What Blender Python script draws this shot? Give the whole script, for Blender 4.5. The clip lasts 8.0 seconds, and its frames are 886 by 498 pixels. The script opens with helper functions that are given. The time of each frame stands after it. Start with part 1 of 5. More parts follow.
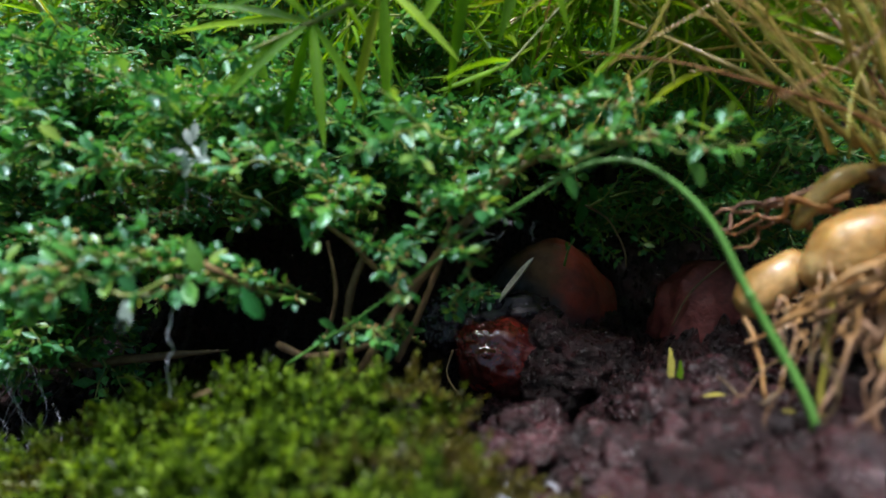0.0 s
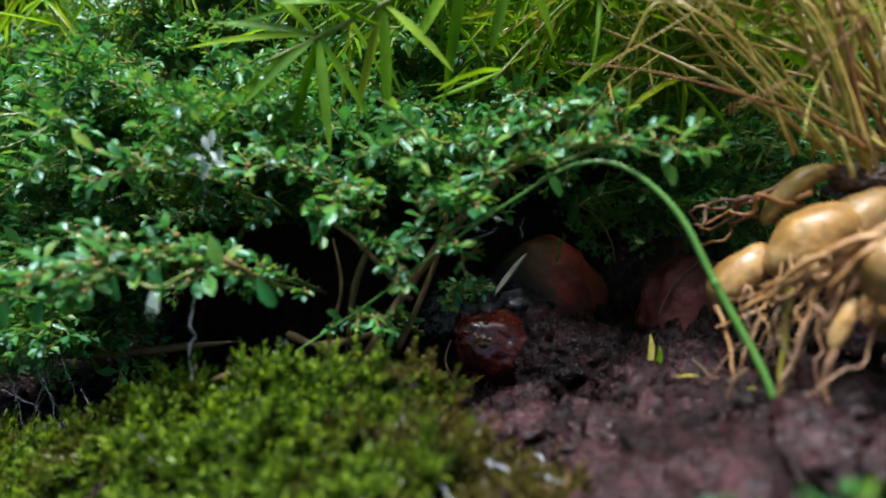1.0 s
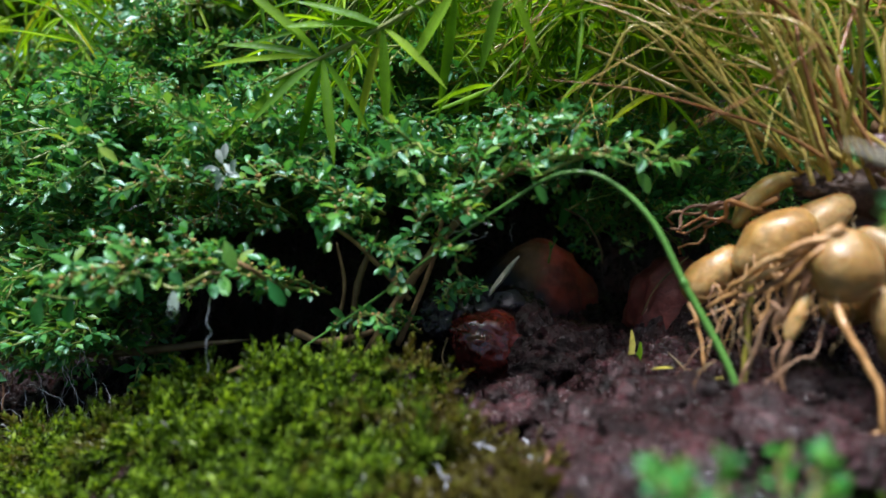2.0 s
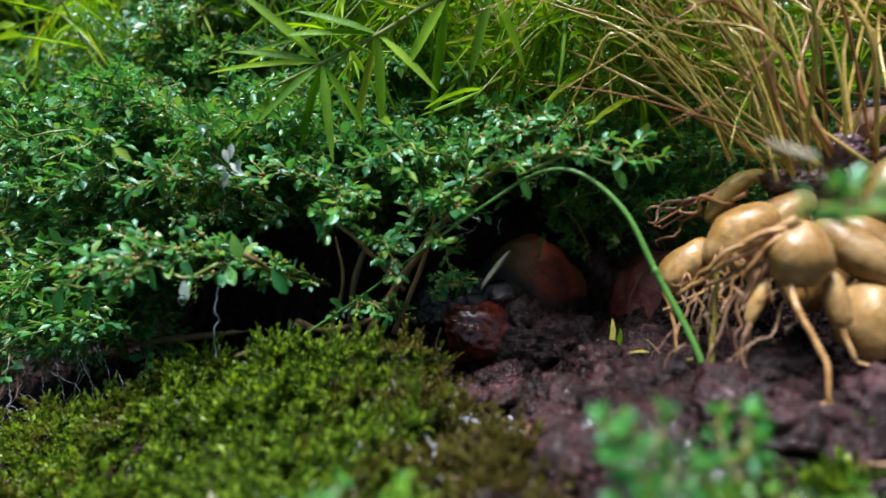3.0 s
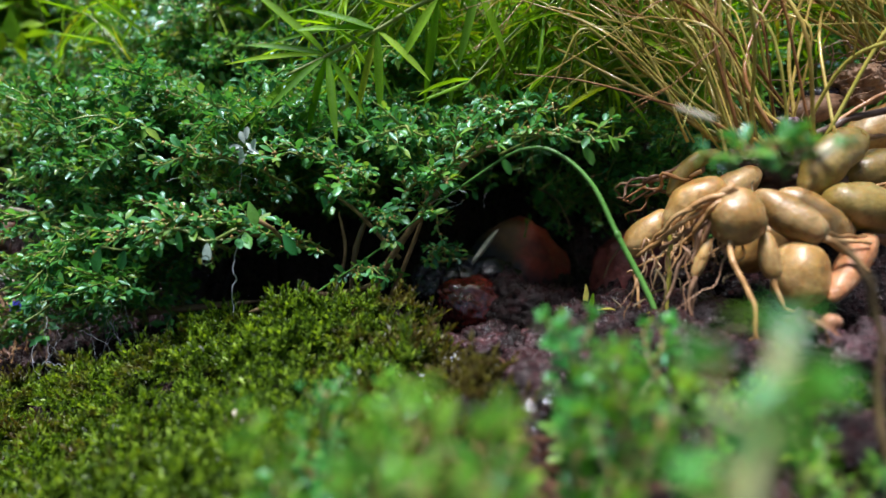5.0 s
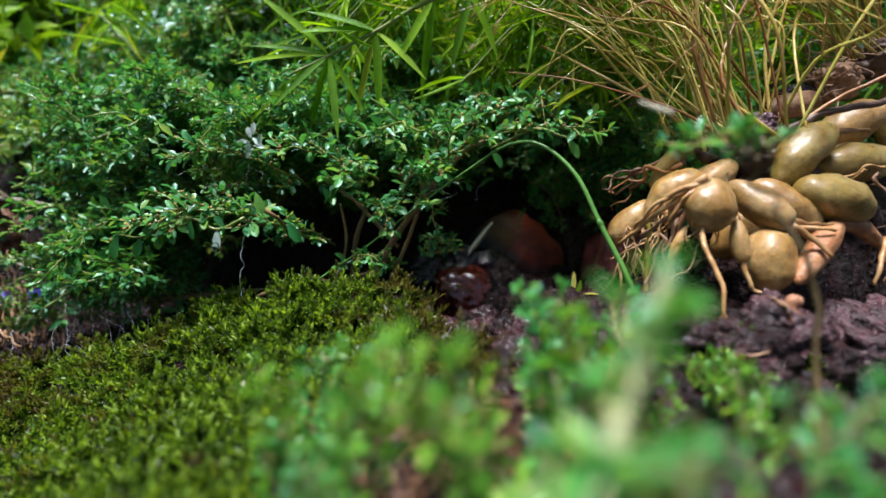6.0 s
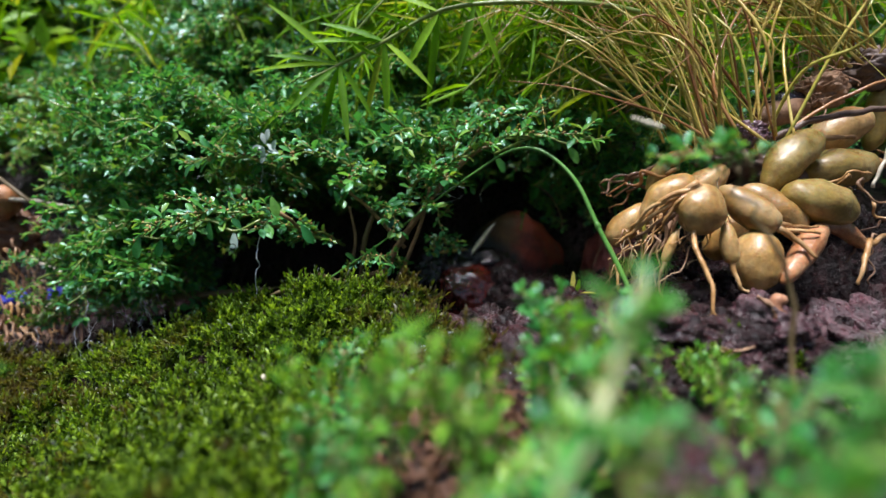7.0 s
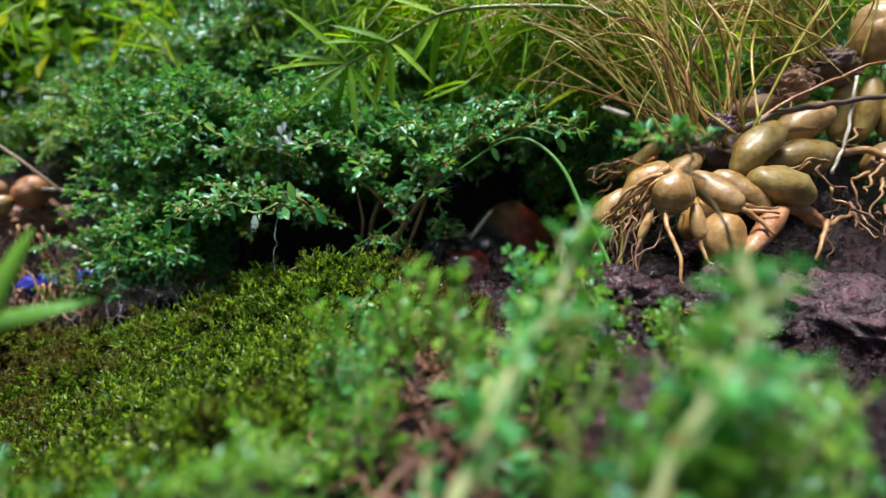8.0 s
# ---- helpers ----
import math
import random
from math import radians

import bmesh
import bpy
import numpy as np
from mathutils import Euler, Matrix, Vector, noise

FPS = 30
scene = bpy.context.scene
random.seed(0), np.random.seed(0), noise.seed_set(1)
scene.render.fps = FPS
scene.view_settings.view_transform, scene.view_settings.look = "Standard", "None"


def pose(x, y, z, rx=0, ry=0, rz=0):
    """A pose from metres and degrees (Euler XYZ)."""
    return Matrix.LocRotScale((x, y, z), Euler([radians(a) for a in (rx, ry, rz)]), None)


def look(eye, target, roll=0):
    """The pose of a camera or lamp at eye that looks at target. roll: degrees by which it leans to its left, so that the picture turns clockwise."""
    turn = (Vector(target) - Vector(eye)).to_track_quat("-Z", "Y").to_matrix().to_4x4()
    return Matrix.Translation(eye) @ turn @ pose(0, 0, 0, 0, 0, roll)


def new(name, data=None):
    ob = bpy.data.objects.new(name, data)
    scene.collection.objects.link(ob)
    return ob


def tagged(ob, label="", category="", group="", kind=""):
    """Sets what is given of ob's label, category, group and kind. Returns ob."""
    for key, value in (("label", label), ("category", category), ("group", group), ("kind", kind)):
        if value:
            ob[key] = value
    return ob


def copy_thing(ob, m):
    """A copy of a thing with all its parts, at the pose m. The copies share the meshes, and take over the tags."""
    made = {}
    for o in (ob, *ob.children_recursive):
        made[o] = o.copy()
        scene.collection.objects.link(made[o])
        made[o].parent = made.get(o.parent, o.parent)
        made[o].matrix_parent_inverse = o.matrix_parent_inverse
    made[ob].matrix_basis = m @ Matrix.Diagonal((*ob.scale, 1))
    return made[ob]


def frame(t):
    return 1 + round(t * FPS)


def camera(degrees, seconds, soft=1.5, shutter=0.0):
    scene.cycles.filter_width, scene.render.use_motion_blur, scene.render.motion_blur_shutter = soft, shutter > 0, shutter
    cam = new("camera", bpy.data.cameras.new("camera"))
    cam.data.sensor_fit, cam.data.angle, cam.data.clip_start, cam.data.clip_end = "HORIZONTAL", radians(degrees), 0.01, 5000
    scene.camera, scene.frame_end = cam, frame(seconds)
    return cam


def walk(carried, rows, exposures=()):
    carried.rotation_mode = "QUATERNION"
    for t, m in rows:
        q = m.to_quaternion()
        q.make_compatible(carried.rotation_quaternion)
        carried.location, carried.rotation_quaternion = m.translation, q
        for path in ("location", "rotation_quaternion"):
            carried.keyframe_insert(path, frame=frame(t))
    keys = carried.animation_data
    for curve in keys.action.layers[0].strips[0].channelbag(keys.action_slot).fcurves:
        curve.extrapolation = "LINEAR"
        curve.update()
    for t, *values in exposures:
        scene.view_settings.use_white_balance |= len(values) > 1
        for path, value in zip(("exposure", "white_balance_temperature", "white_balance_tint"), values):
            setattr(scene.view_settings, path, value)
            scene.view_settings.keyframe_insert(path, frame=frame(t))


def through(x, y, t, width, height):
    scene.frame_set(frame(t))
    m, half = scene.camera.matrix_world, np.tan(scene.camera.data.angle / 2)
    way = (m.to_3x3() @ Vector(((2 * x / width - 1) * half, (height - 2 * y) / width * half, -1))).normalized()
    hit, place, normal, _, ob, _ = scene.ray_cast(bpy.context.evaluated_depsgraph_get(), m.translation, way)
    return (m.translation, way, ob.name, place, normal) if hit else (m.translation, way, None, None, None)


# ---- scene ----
cam = camera(80.0, 8.0)
cam.data.dof.use_dof = True
cam.data.dof.focus_distance = 0.225
cam.data.dof.aperture_fstop = 5.6
PATH = [
    (0, (0.00290, -0.00328, 0.08274), (-0.0133, 1.9676, -0.2570), 1.266),
    (0.5, (0.00225, -0.01006, 0.08296), (-0.0162, 1.9608, -0.2565), 1.162),
    (1, (0.00508, -0.01721, 0.08366), (-0.0223, 1.9534, -0.2568), 0.883),
    (1.5, (0.00663, -0.02428, 0.08500), (-0.0252, 1.9468, -0.2524), 0.698),
    (2.8, (0.01029, -0.04164, 0.08702), (-0.0306, 1.9321, -0.2335), 0.540),
    (3, (0.01095, -0.04420, 0.08534), (-0.0243, 1.9289, -0.2397), 0.469),
    (3.5, (0.01213, -0.05131, 0.08597), (-0.0235, 1.9227, -0.2333), 0.471),
    (4, (0.01335, -0.05978, 0.07902), (-0.0217, 1.9147, -0.2377), 0.506),
    (5.5, (0.01816, -0.07646, 0.07588), (-0.0339, 1.8971, -0.2438), 0.580),
    (6, (0.02064, -0.08427, 0.07459), (-0.0393, 1.8885, -0.2491), 0.547),
    (6.5, (0.02201, -0.08939, 0.07847), (-0.0384, 1.8831, -0.2465), 0.577),
    (7, (0.01901, -0.09534, 0.07766), (-0.0448, 1.8760, -0.2538), 0.568),
    (7.5, (0.02066, -0.11259, 0.07121), (-0.0534, 1.8595, -0.2532), 0.569),
    (8, (0.02104, -0.12088, 0.07261), (-0.0511, 1.8501, -0.2593), 0.583),
]
walk(cam, [(t, look(eye, target, roll)) for t, eye, target, roll in PATH])

# ---- light: soft daylight from high above, a little from -x ----
SUN_EL, SUN_AZ = 77.0, -138.0
world = bpy.data.worlds.new("sky")
scene.world = world
world.use_nodes = True
wn = world.node_tree.nodes
sky = wn.new("ShaderNodeTexSky")
sky.sky_type, sky.sun_disc = "NISHITA", False
sky.sun_elevation, sky.sun_rotation = radians(SUN_EL), radians(SUN_AZ)
wn["Background"].inputs["Strength"].default_value = 0.038
world.node_tree.links.new(sky.outputs[0], wn["Background"].inputs["Color"])
sun = new("sun", bpy.data.lights.new("sun", "SUN"))
sun.data.energy, sun.data.angle, sun.data.color = 5.1, radians(22), (0.955, 0.945, 1.0)
az, el = radians(SUN_AZ), radians(SUN_EL)
SUN_DIR = Vector((math.sin(az) * math.cos(el), math.cos(az) * math.cos(el), math.sin(el)))
sun.matrix_world = look(SUN_DIR * 3, (0, 0, 0))
scene.view_settings.exposure = 0.89

# ---- materials ----
def nodes_of(name):
    m = bpy.data.materials.new(name)
    m.use_nodes = True
    return m, m.node_tree.nodes, m.node_tree.links, m.node_tree.nodes["Principled BSDF"]


def noise_node(n, l, scale, detail=4.0, rough=0.6):
    geo = n.new("ShaderNodeNewGeometry")
    t = n.new("ShaderNodeTexNoise")
    t.inputs["Scale"].default_value, t.inputs["Detail"].default_value, t.inputs["Roughness"].default_value = scale, detail, rough
    l.new(geo.outputs["Position"], t.inputs["Vector"])
    return t.outputs[0]


def ramp_node(n, l, fac, stops):
    r = n.new("ShaderNodeValToRGB")
    while len(r.color_ramp.elements) < len(stops):
        r.color_ramp.elements.new(0.5)
    for e, (p, c) in zip(r.color_ramp.elements, stops):
        e.position, e.color = p, (*c, 1)
    l.new(fac, r.inputs[0])
    return r.outputs[0]


def math_node(n, l, op, a, b=None):
    k = n.new("ShaderNodeMath")
    k.operation = op
    for i, v in enumerate((a, b)):
        if v is None:
            continue
        if isinstance(v, (int, float)):
            k.inputs[i].default_value = v
        else:
            l.new(v, k.inputs[i])
    return k.outputs[0]


def mix_col(n, l, kind, fac, a, b):
    k = n.new("ShaderNodeMix")
    k.data_type, k.blend_type = "RGBA", kind
    if isinstance(fac, (int, float)):
        k.inputs[0].default_value = fac
    else:
        l.new(fac, k.inputs[0])
    for i, v in ((6, a), (7, b)):
        if isinstance(v, tuple):
            k.inputs[i].default_value = (*v, 1)
        else:
            l.new(v, k.inputs[i])
    return k.outputs[2]


def bump_to(n, l, p, height, strength, dist):
    b = n.new("ShaderNodeBump")
    b.inputs["Strength"].default_value, b.inputs["Distance"].default_value = strength, dist
    l.new(height, b.inputs["Height"])
    l.new(b.outputs[0], p.inputs["Normal"])
    return b.outputs[0]


def rand_node(n, l):
    """One random number for each piece: by object, and by island in a joined mesh."""
    o, g = n.new("ShaderNodeObjectInfo"), n.new("ShaderNodeNewGeometry")
    return math_node(n, l, "FRACT", math_node(n, l, "ADD", o.outputs["Random"], g.outputs["Random Per Island"]))


def leaf_material(name, stops, rough, through, glow, coat=0.25, patch=60.0, gloss=0.5):
    """A living leaf: colour by piece and by patch, waxy gloss, light through the blade."""
    m, n, l, p = nodes_of(name)
    col = ramp_node(n, l, rand_node(n, l), stops)
    big = ramp_node(n, l, noise_node(n, l, patch, 2), [(0.3, (0.6, 0.65, 0.6)), (0.7, (1.15, 1.1, 1.0))])
    fine = noise_node(n, l, 1600, 3)
    col = mix_col(n, l, "MULTIPLY", 1.0, col, big)
    col = mix_col(n, l, "MULTIPLY", 0.5, col, ramp_node(n, l, fine, [(0.3, (0.6, 0.6, 0.6)), (0.7, (1.2, 1.2, 1.2))]))
    l.new(col, p.inputs["Base Color"])
    l.new(ramp_node(n, l, noise_node(n, l, 700, 2), [(0.3, (rough * 0.6,) * 3), (0.75, (rough * 1.5,) * 3)]), p.inputs["Roughness"])
    p.inputs["Coat Weight"].default_value, p.inputs["Coat Roughness"].default_value = coat, 0.12
    p.inputs["Specular IOR Level"].default_value = gloss
    p.inputs["Specular Tint"].default_value = (0.62, 0.95, 1.0, 1)
    nor = bump_to(n, l, p, fine, 0.35, 0.0003)
    tr = n.new("ShaderNodeBsdfTranslucent")
    l.new(mix_col(n, l, "MULTIPLY", 1.0, col, glow), tr.inputs["Color"])
    mx = n.new("ShaderNodeMixShader")
    mx.inputs[0].default_value = through
    l.new(p.outputs[0], mx.inputs[1])
    l.new(tr.outputs[0], mx.inputs[2])
    l.new(mx.outputs[0], n["Material Output"].inputs["Surface"])
    return m


def matter(name, stops, scale, rough, bump=0.5, dist=0.0004, fine=1500.0, vary=0.0, coat=0.0, detail=6.0, rough_span=0.25, gloss=0.5, stain=None, soft=0.0, grain=0.0):
    """A solid surface: colour at a large and a fine scale, relief, uneven gloss."""
    m, n, l, p = nodes_of(name)
    col = ramp_node(n, l, noise_node(n, l, scale, detail), stops)
    f = noise_node(n, l, fine, 5)
    col = mix_col(n, l, "MULTIPLY", 0.7, col, ramp_node(n, l, f, [(0.3, (0.55, 0.55, 0.55)), (0.7, (1.25, 1.25, 1.25))]))
    if grain:
        g = noise_node(n, l, fine * 1.9, 3, 0.75)
        col = mix_col(n, l, "MULTIPLY", grain, col, ramp_node(n, l, g, [(0.38, (0.25, 0.25, 0.25)), (0.52, (0.9, 0.88, 0.88)), (0.66, (2.1, 2.0, 2.05))]))
    if vary:
        r = rand_node(n, l)
        col = mix_col(n, l, "MULTIPLY", vary, col, ramp_node(n, l, r, [(0, (0.45, 0.42, 0.4)), (0.5, (0.95, 0.9, 0.85)), (1, (1.35, 1.3, 1.2))]))
    if stain:
        spot = ramp_node(n, l, noise_node(n, l, scale * 3.1, 7, 0.7), [(0.53, (0, 0, 0)), (0.68, (0.65, 0.65, 0.65))])
        col = mix_col(n, l, "MIX", spot, col, stain)
    if soft:
        p.inputs["Subsurface Weight"].default_value, p.inputs["Subsurface Scale"].default_value = soft, 0.002
    l.new(col, p.inputs["Base Color"])
    l.new(ramp_node(n, l, noise_node(n, l, scale * 2.3, 3), [(0.3, (max(rough - rough_span, 0.05),) * 3), (0.7, (min(rough + rough_span, 1.0),) * 3)]), p.inputs["Roughness"])
    p.inputs["Specular IOR Level"].default_value = gloss
    p.inputs["Coat Weight"].default_value, p.inputs["Coat Roughness"].default_value = coat, 0.15
    bump_to(n, l, p, f, bump, dist)
    return m


LEAF = leaf_material("pilea_leaf", [(0.0, (0.028, 0.14, 0.046)), (0.4, (0.064, 0.275, 0.076)), (0.8, (0.135, 0.40, 0.085)), (0.97, (0.28, 0.44, 0.07))], 0.36, 0.34, (1.3, 1.3, 0.65), coat=0.12, gloss=0.62)
LEAF_WARM = leaf_material("yellowish_pilea_leaf", [(0.0, (0.06, 0.19, 0.038)), (0.4, (0.13, 0.32, 0.055)), (0.8, (0.21, 0.42, 0.065)), (0.97, (0.34, 0.40, 0.06))], 0.4, 0.36, (1.3, 1.25, 0.6), coat=0.08, gloss=0.62)
# Front and hanging leaves: same species, their stronger sunlight put into lighter greens.
LEAF_LIT_LIME = leaf_material("yellow_green_pilea_leaf", [(0.0, (0.07, 0.24, 0.035)), (0.4, (0.14, 0.39, 0.045)), (0.8, (0.23, 0.50, 0.055)), (0.97, (0.34, 0.54, 0.07))], 0.36, 0.42, (1.25, 1.25, 0.5), coat=0.2)
LEAF_LIGHT = leaf_material("lit_pilea_leaf", [(0.0, (0.03, 0.20, 0.048)), (0.4, (0.07, 0.34, 0.07)), (0.8, (0.13, 0.44, 0.085)), (0.97, (0.26, 0.48, 0.08))], 0.36, 0.40, (1.2, 1.25, 0.5), coat=0.08, gloss=0.62)
LEAF_PALE = leaf_material("pale_leaf", [(0.0, (0.40, 0.56, 0.52)), (1.0, (0.72, 0.78, 0.82))], 0.35, 0.2, (1.0, 1.0, 0.9))
FERN = leaf_material("fern_blade", [(0.0, (0.11, 0.28, 0.010)), (0.5, (0.22, 0.45, 0.016)), (0.85, (0.34, 0.55, 0.03)), (1.0, (0.40, 0.38, 0.05))], 0.55, 0.46, (1.2, 1.2, 0.35), coat=0.03, gloss=0.25)
GRASS = leaf_material("grass_blade", [(0.0, (0.10, 0.30, 0.02)), (1.0, (0.18, 0.42, 0.04))], 0.7, 0.4, (1.2, 1.2, 0.5), coat=0.0)


def moss_material():
    """Moss leaflets: lime to dark olive by clump, dead brown patches mostly towards +x, browner towards -x."""
    m, n, l, p = nodes_of("moss_leaf")
    fac = math_node(n, l, "ADD", math_node(n, l, "MULTIPLY", rand_node(n, l), 0.16), math_node(n, l, "MULTIPLY", noise_node(n, l, 300, 3), 0.84))
    live = ramp_node(n, l, fac, [(0.36, (0.014, 0.030, 0.003)), (0.47, (0.054, 0.112, 0.008)), (0.56, (0.155, 0.275, 0.016)), (0.67, (0.38, 0.56, 0.06))])
    dead = ramp_node(n, l, fac, [(0.3, (0.035, 0.02, 0.008)), (0.55, (0.11, 0.075, 0.02)), (0.75, (0.2, 0.16, 0.04))])
    geo = n.new("ShaderNodeNewGeometry")
    sep = n.new("ShaderNodeSeparateXYZ")
    l.new(geo.outputs["Position"], sep.inputs[0])
    edge = math_node(n, l, "ADD", noise_node(n, l, 62, 4), math_node(n, l, "MULTIPLY", math_node(n, l, "MULTIPLY", math_node(n, l, "MAXIMUM", math_node(n, l, "ADD", sep.outputs[0], 0.026), 0.0), 6.0), math_node(n, l, "LESS_THAN", sep.outputs[0], 0.07)))
    # dull brown grows towards -x, with the mound's shade put into the colour
    far_side = math_node(n, l, "MAXIMUM", math_node(n, l, "SUBTRACT", -0.07, sep.outputs[0]), 0.0)
    edge = math_node(n, l, "ADD", edge, math_node(n, l, "MULTIPLY", far_side, 1.2))
    gone = ramp_node(n, l, edge, [(0.56, (0, 0, 0)), (0.70, (0.85, 0.85, 0.85))])
    col = mix_col(n, l, "MIX", gone, live, dead)
    l.new(col, p.inputs["Base Color"])
    p.inputs["Roughness"].default_value = 0.45
    tr = n.new("ShaderNodeBsdfTranslucent")
    l.new(mix_col(n, l, "MULTIPLY", 1.0, col, (1.2, 1.15, 0.4)), tr.inputs["Color"])
    mx = n.new("ShaderNodeMixShader")
    mx.inputs[0].default_value = 0.45
    l.new(p.outputs[0], mx.inputs[1])
    l.new(tr.outputs[0], mx.inputs[2])
    l.new(mx.outputs[0], n["Material Output"].inputs["Surface"])
    return m


MOSS = moss_material()
PALESTEM = matter("pale_stem", [(0.3, (0.30, 0.36, 0.14)), (0.7, (0.42, 0.44, 0.22))], 120, 0.4, 0.3, 0.0002)
STEM = matter("green_stem", [(0.3, (0.12, 0.22, 0.035)), (0.7, (0.24, 0.27, 0.07))], 120, 0.4, 0.3, 0.0002)
WOODY = matter("woody_stem", [(0.3, (0.08, 0.052, 0.022)), (0.7, (0.2, 0.14, 0.06))], 150, 0.55, 0.5, 0.0003)
WOODTAN = matter("tan_bark", [(0.3, (0.15, 0.085, 0.035)), (0.7, (0.34, 0.22, 0.10))], 220, 0.5, 0.7, 0.0004)
ARCH = matter("arched_stem", [(0.3, (0.06, 0.19, 0.03)), (0.7, (0.12, 0.30, 0.06))], 90, 0.35, 0.2, 0.0002)
BUD = matter("flower_bud", [(0.3, (0.28, 0.16, 0.05)), (0.7, (0.42, 0.29, 0.10))], 300, 0.5, 0.4, 0.0002, vary=0.6)
SOIL = matter("soil", [(0.28, (0.0028, 0.0008, 0.0009)), (0.5, (0.0128, 0.0036, 0.0040)), (0.72, (0.050, 0.0150, 0.0160))], 130, 0.34, 1.0, 0.0020, 700, rough_span=0.28, gloss=0.42, grain=0.8)
CRUMB = matter("soil_crumb", [(0.28, (0.004, 0.0012, 0.0014)), (0.5, (0.0175, 0.0054, 0.0057)), (0.72, (0.060, 0.019, 0.020))], 160, 0.30, 1.0, 0.0009, 1000, vary=0.9, rough_span=0.26, gloss=0.5, grain=0.7)
CLOD = matter("red_clod", [(0.28, (0.007, 0.0021, 0.0026)), (0.5, (0.030, 0.0095, 0.0108)), (0.72, (0.084, 0.029, 0.032))], 150, 0.26, 1.0, 0.0018, 550, rough_span=0.2, gloss=0.6, grain=0.7)
CLAY = matter("purple_clay", [(0.28, (0.013, 0.0042, 0.0062)), (0.5, (0.048, 0.0165, 0.021)), (0.72, (0.112, 0.042, 0.051))], 150, 0.36, 1.0, 0.0018, 600, rough_span=0.26, gloss=0.8, grain=0.7)
TUBER = matter("tuber_skin", [(0.25, (0.20, 0.096, 0.022)), (0.45, (0.355, 0.205, 0.058)), (0.72, (0.51, 0.36, 0.17))], 70, 0.42, 0.6, 0.0006, 420, vary=0.45, coat=0.14, rough_span=0.16, stain=(0.19, 0.08, 0.02), soft=0.25)
TUBER_GREEN = matter("green_tuber_skin", [(0.25, (0.19, 0.11, 0.018)), (0.45, (0.31, 0.22, 0.050)), (0.72, (0.45, 0.345, 0.14))], 70, 0.42, 0.6, 0.0006, 420, vary=0.45, coat=0.14, rough_span=0.16, stain=(0.14, 0.07, 0.018), soft=0.25)
TUBER_PINK = matter("pink_tuber_skin", [(0.25, (0.24, 0.09, 0.03)), (0.5, (0.42, 0.19, 0.08)), (0.75, (0.54, 0.32, 0.18))], 90, 0.40, 0.8, 0.0009, 420, vary=0.4, coat=0.15, rough_span=0.16, stain=(0.15, 0.055, 0.02), soft=0.2)
ROOT = matter("root_skin", [(0.25, (0.24, 0.115, 0.035)), (0.5, (0.42, 0.235, 0.09)), (0.75, (0.56, 0.40, 0.22))], 140, 0.42, 0.5, 0.0003, 900, vary=0.6, coat=0.15)
BROWNROOT = matter("brown_rootlet", [(0.25, (0.05, 0.022, 0.012)), (0.5, (0.15, 0.068, 0.035)), (0.75, (0.30, 0.165, 0.095))], 140, 0.5, 0.5, 0.0003, 900, vary=0.5)
PAPER = matter("dry_husk", [(0.25, (0.16, 0.08, 0.04)), (0.5, (0.32, 0.18, 0.10)), (0.75, (0.45, 0.3, 0.2))], 120, 0.55, 0.7, 0.0004, 600, vary=0.4)
ORANGEHUSK = matter("orange_husk", [(0.25, (0.22, 0.085, 0.04)), (0.5, (0.40, 0.19, 0.10)), (0.75, (0.52, 0.32, 0.2))], 160, 0.5, 0.7, 0.0005, 700, coat=0.1)
STRAW = matter("dry_stem", [(0.25, (0.32, 0.19, 0.04)), (0.5, (0.54, 0.40, 0.09)), (0.75, (0.64, 0.55, 0.18))], 60, 0.36, 0.4, 0.0002, 900, vary=0.4, coat=0.35)
OLIVE = matter("olive_stem", [(0.25, (0.27, 0.245, 0.035)), (0.5, (0.45, 0.42, 0.075)), (0.75, (0.56, 0.54, 0.14))], 60, 0.36, 0.4, 0.0002, 900, vary=0.5, coat=0.35)
RUST = matter("rusty_stem", [(0.25, (0.16, 0.06, 0.02)), (0.5, (0.32, 0.14, 0.045)), (0.75, (0.42, 0.24, 0.09))], 60, 0.4, 0.4, 0.0002, 900, vary=0.6, coat=0.1)
DARKSTALK = matter("dark_stalk", [(0.3, (0.06, 0.035, 0.025)), (0.7, (0.16, 0.10, 0.07))], 120, 0.5, 0.5, 0.0003)
BLEACHED = matter("bleached_straw", [(0.3, (0.55, 0.48, 0.36)), (0.7, (0.72, 0.66, 0.52))], 150, 0.45, 0.4, 0.0002)
PETAL = matter("cream_petal", [(0.3, (0.72, 0.68, 0.52)), (0.7, (0.85, 0.82, 0.68))], 150, 0.4, 0.3, 0.0002)
THREAD = matter("pale_thread", [(0.3, (0.50, 0.54, 0.62)), (0.7, (0.72, 0.76, 0.82))], 200, 0.4, 0.2, 0.0001)
REDSTONE = matter("red_stone", [(0.3, (0.07, 0.014, 0.012)), (0.5, (0.17, 0.036, 0.03)), (0.72, (0.26, 0.065, 0.055))], 60, 0.5, 0.8, 0.0008, 500, coat=0.05, rough_span=0.2)
WETRED = matter("wet_red_stone", [(0.30, (0.016, 0.003, 0.004)), (0.50, (0.10, 0.011, 0.008)), (0.7, (0.20, 0.026, 0.015))], 90, 0.16, 0.8, 0.0010, 260, coat=0.9, rough_span=0.08, gloss=0.8)
BLACKSTONE = matter("black_stone", [(0.3, (0.006, 0.005, 0.008)), (0.7, (0.026, 0.022, 0.03))], 120, 0.22, 1.0, 0.0014, 300, coat=0.6, rough_span=0.12)
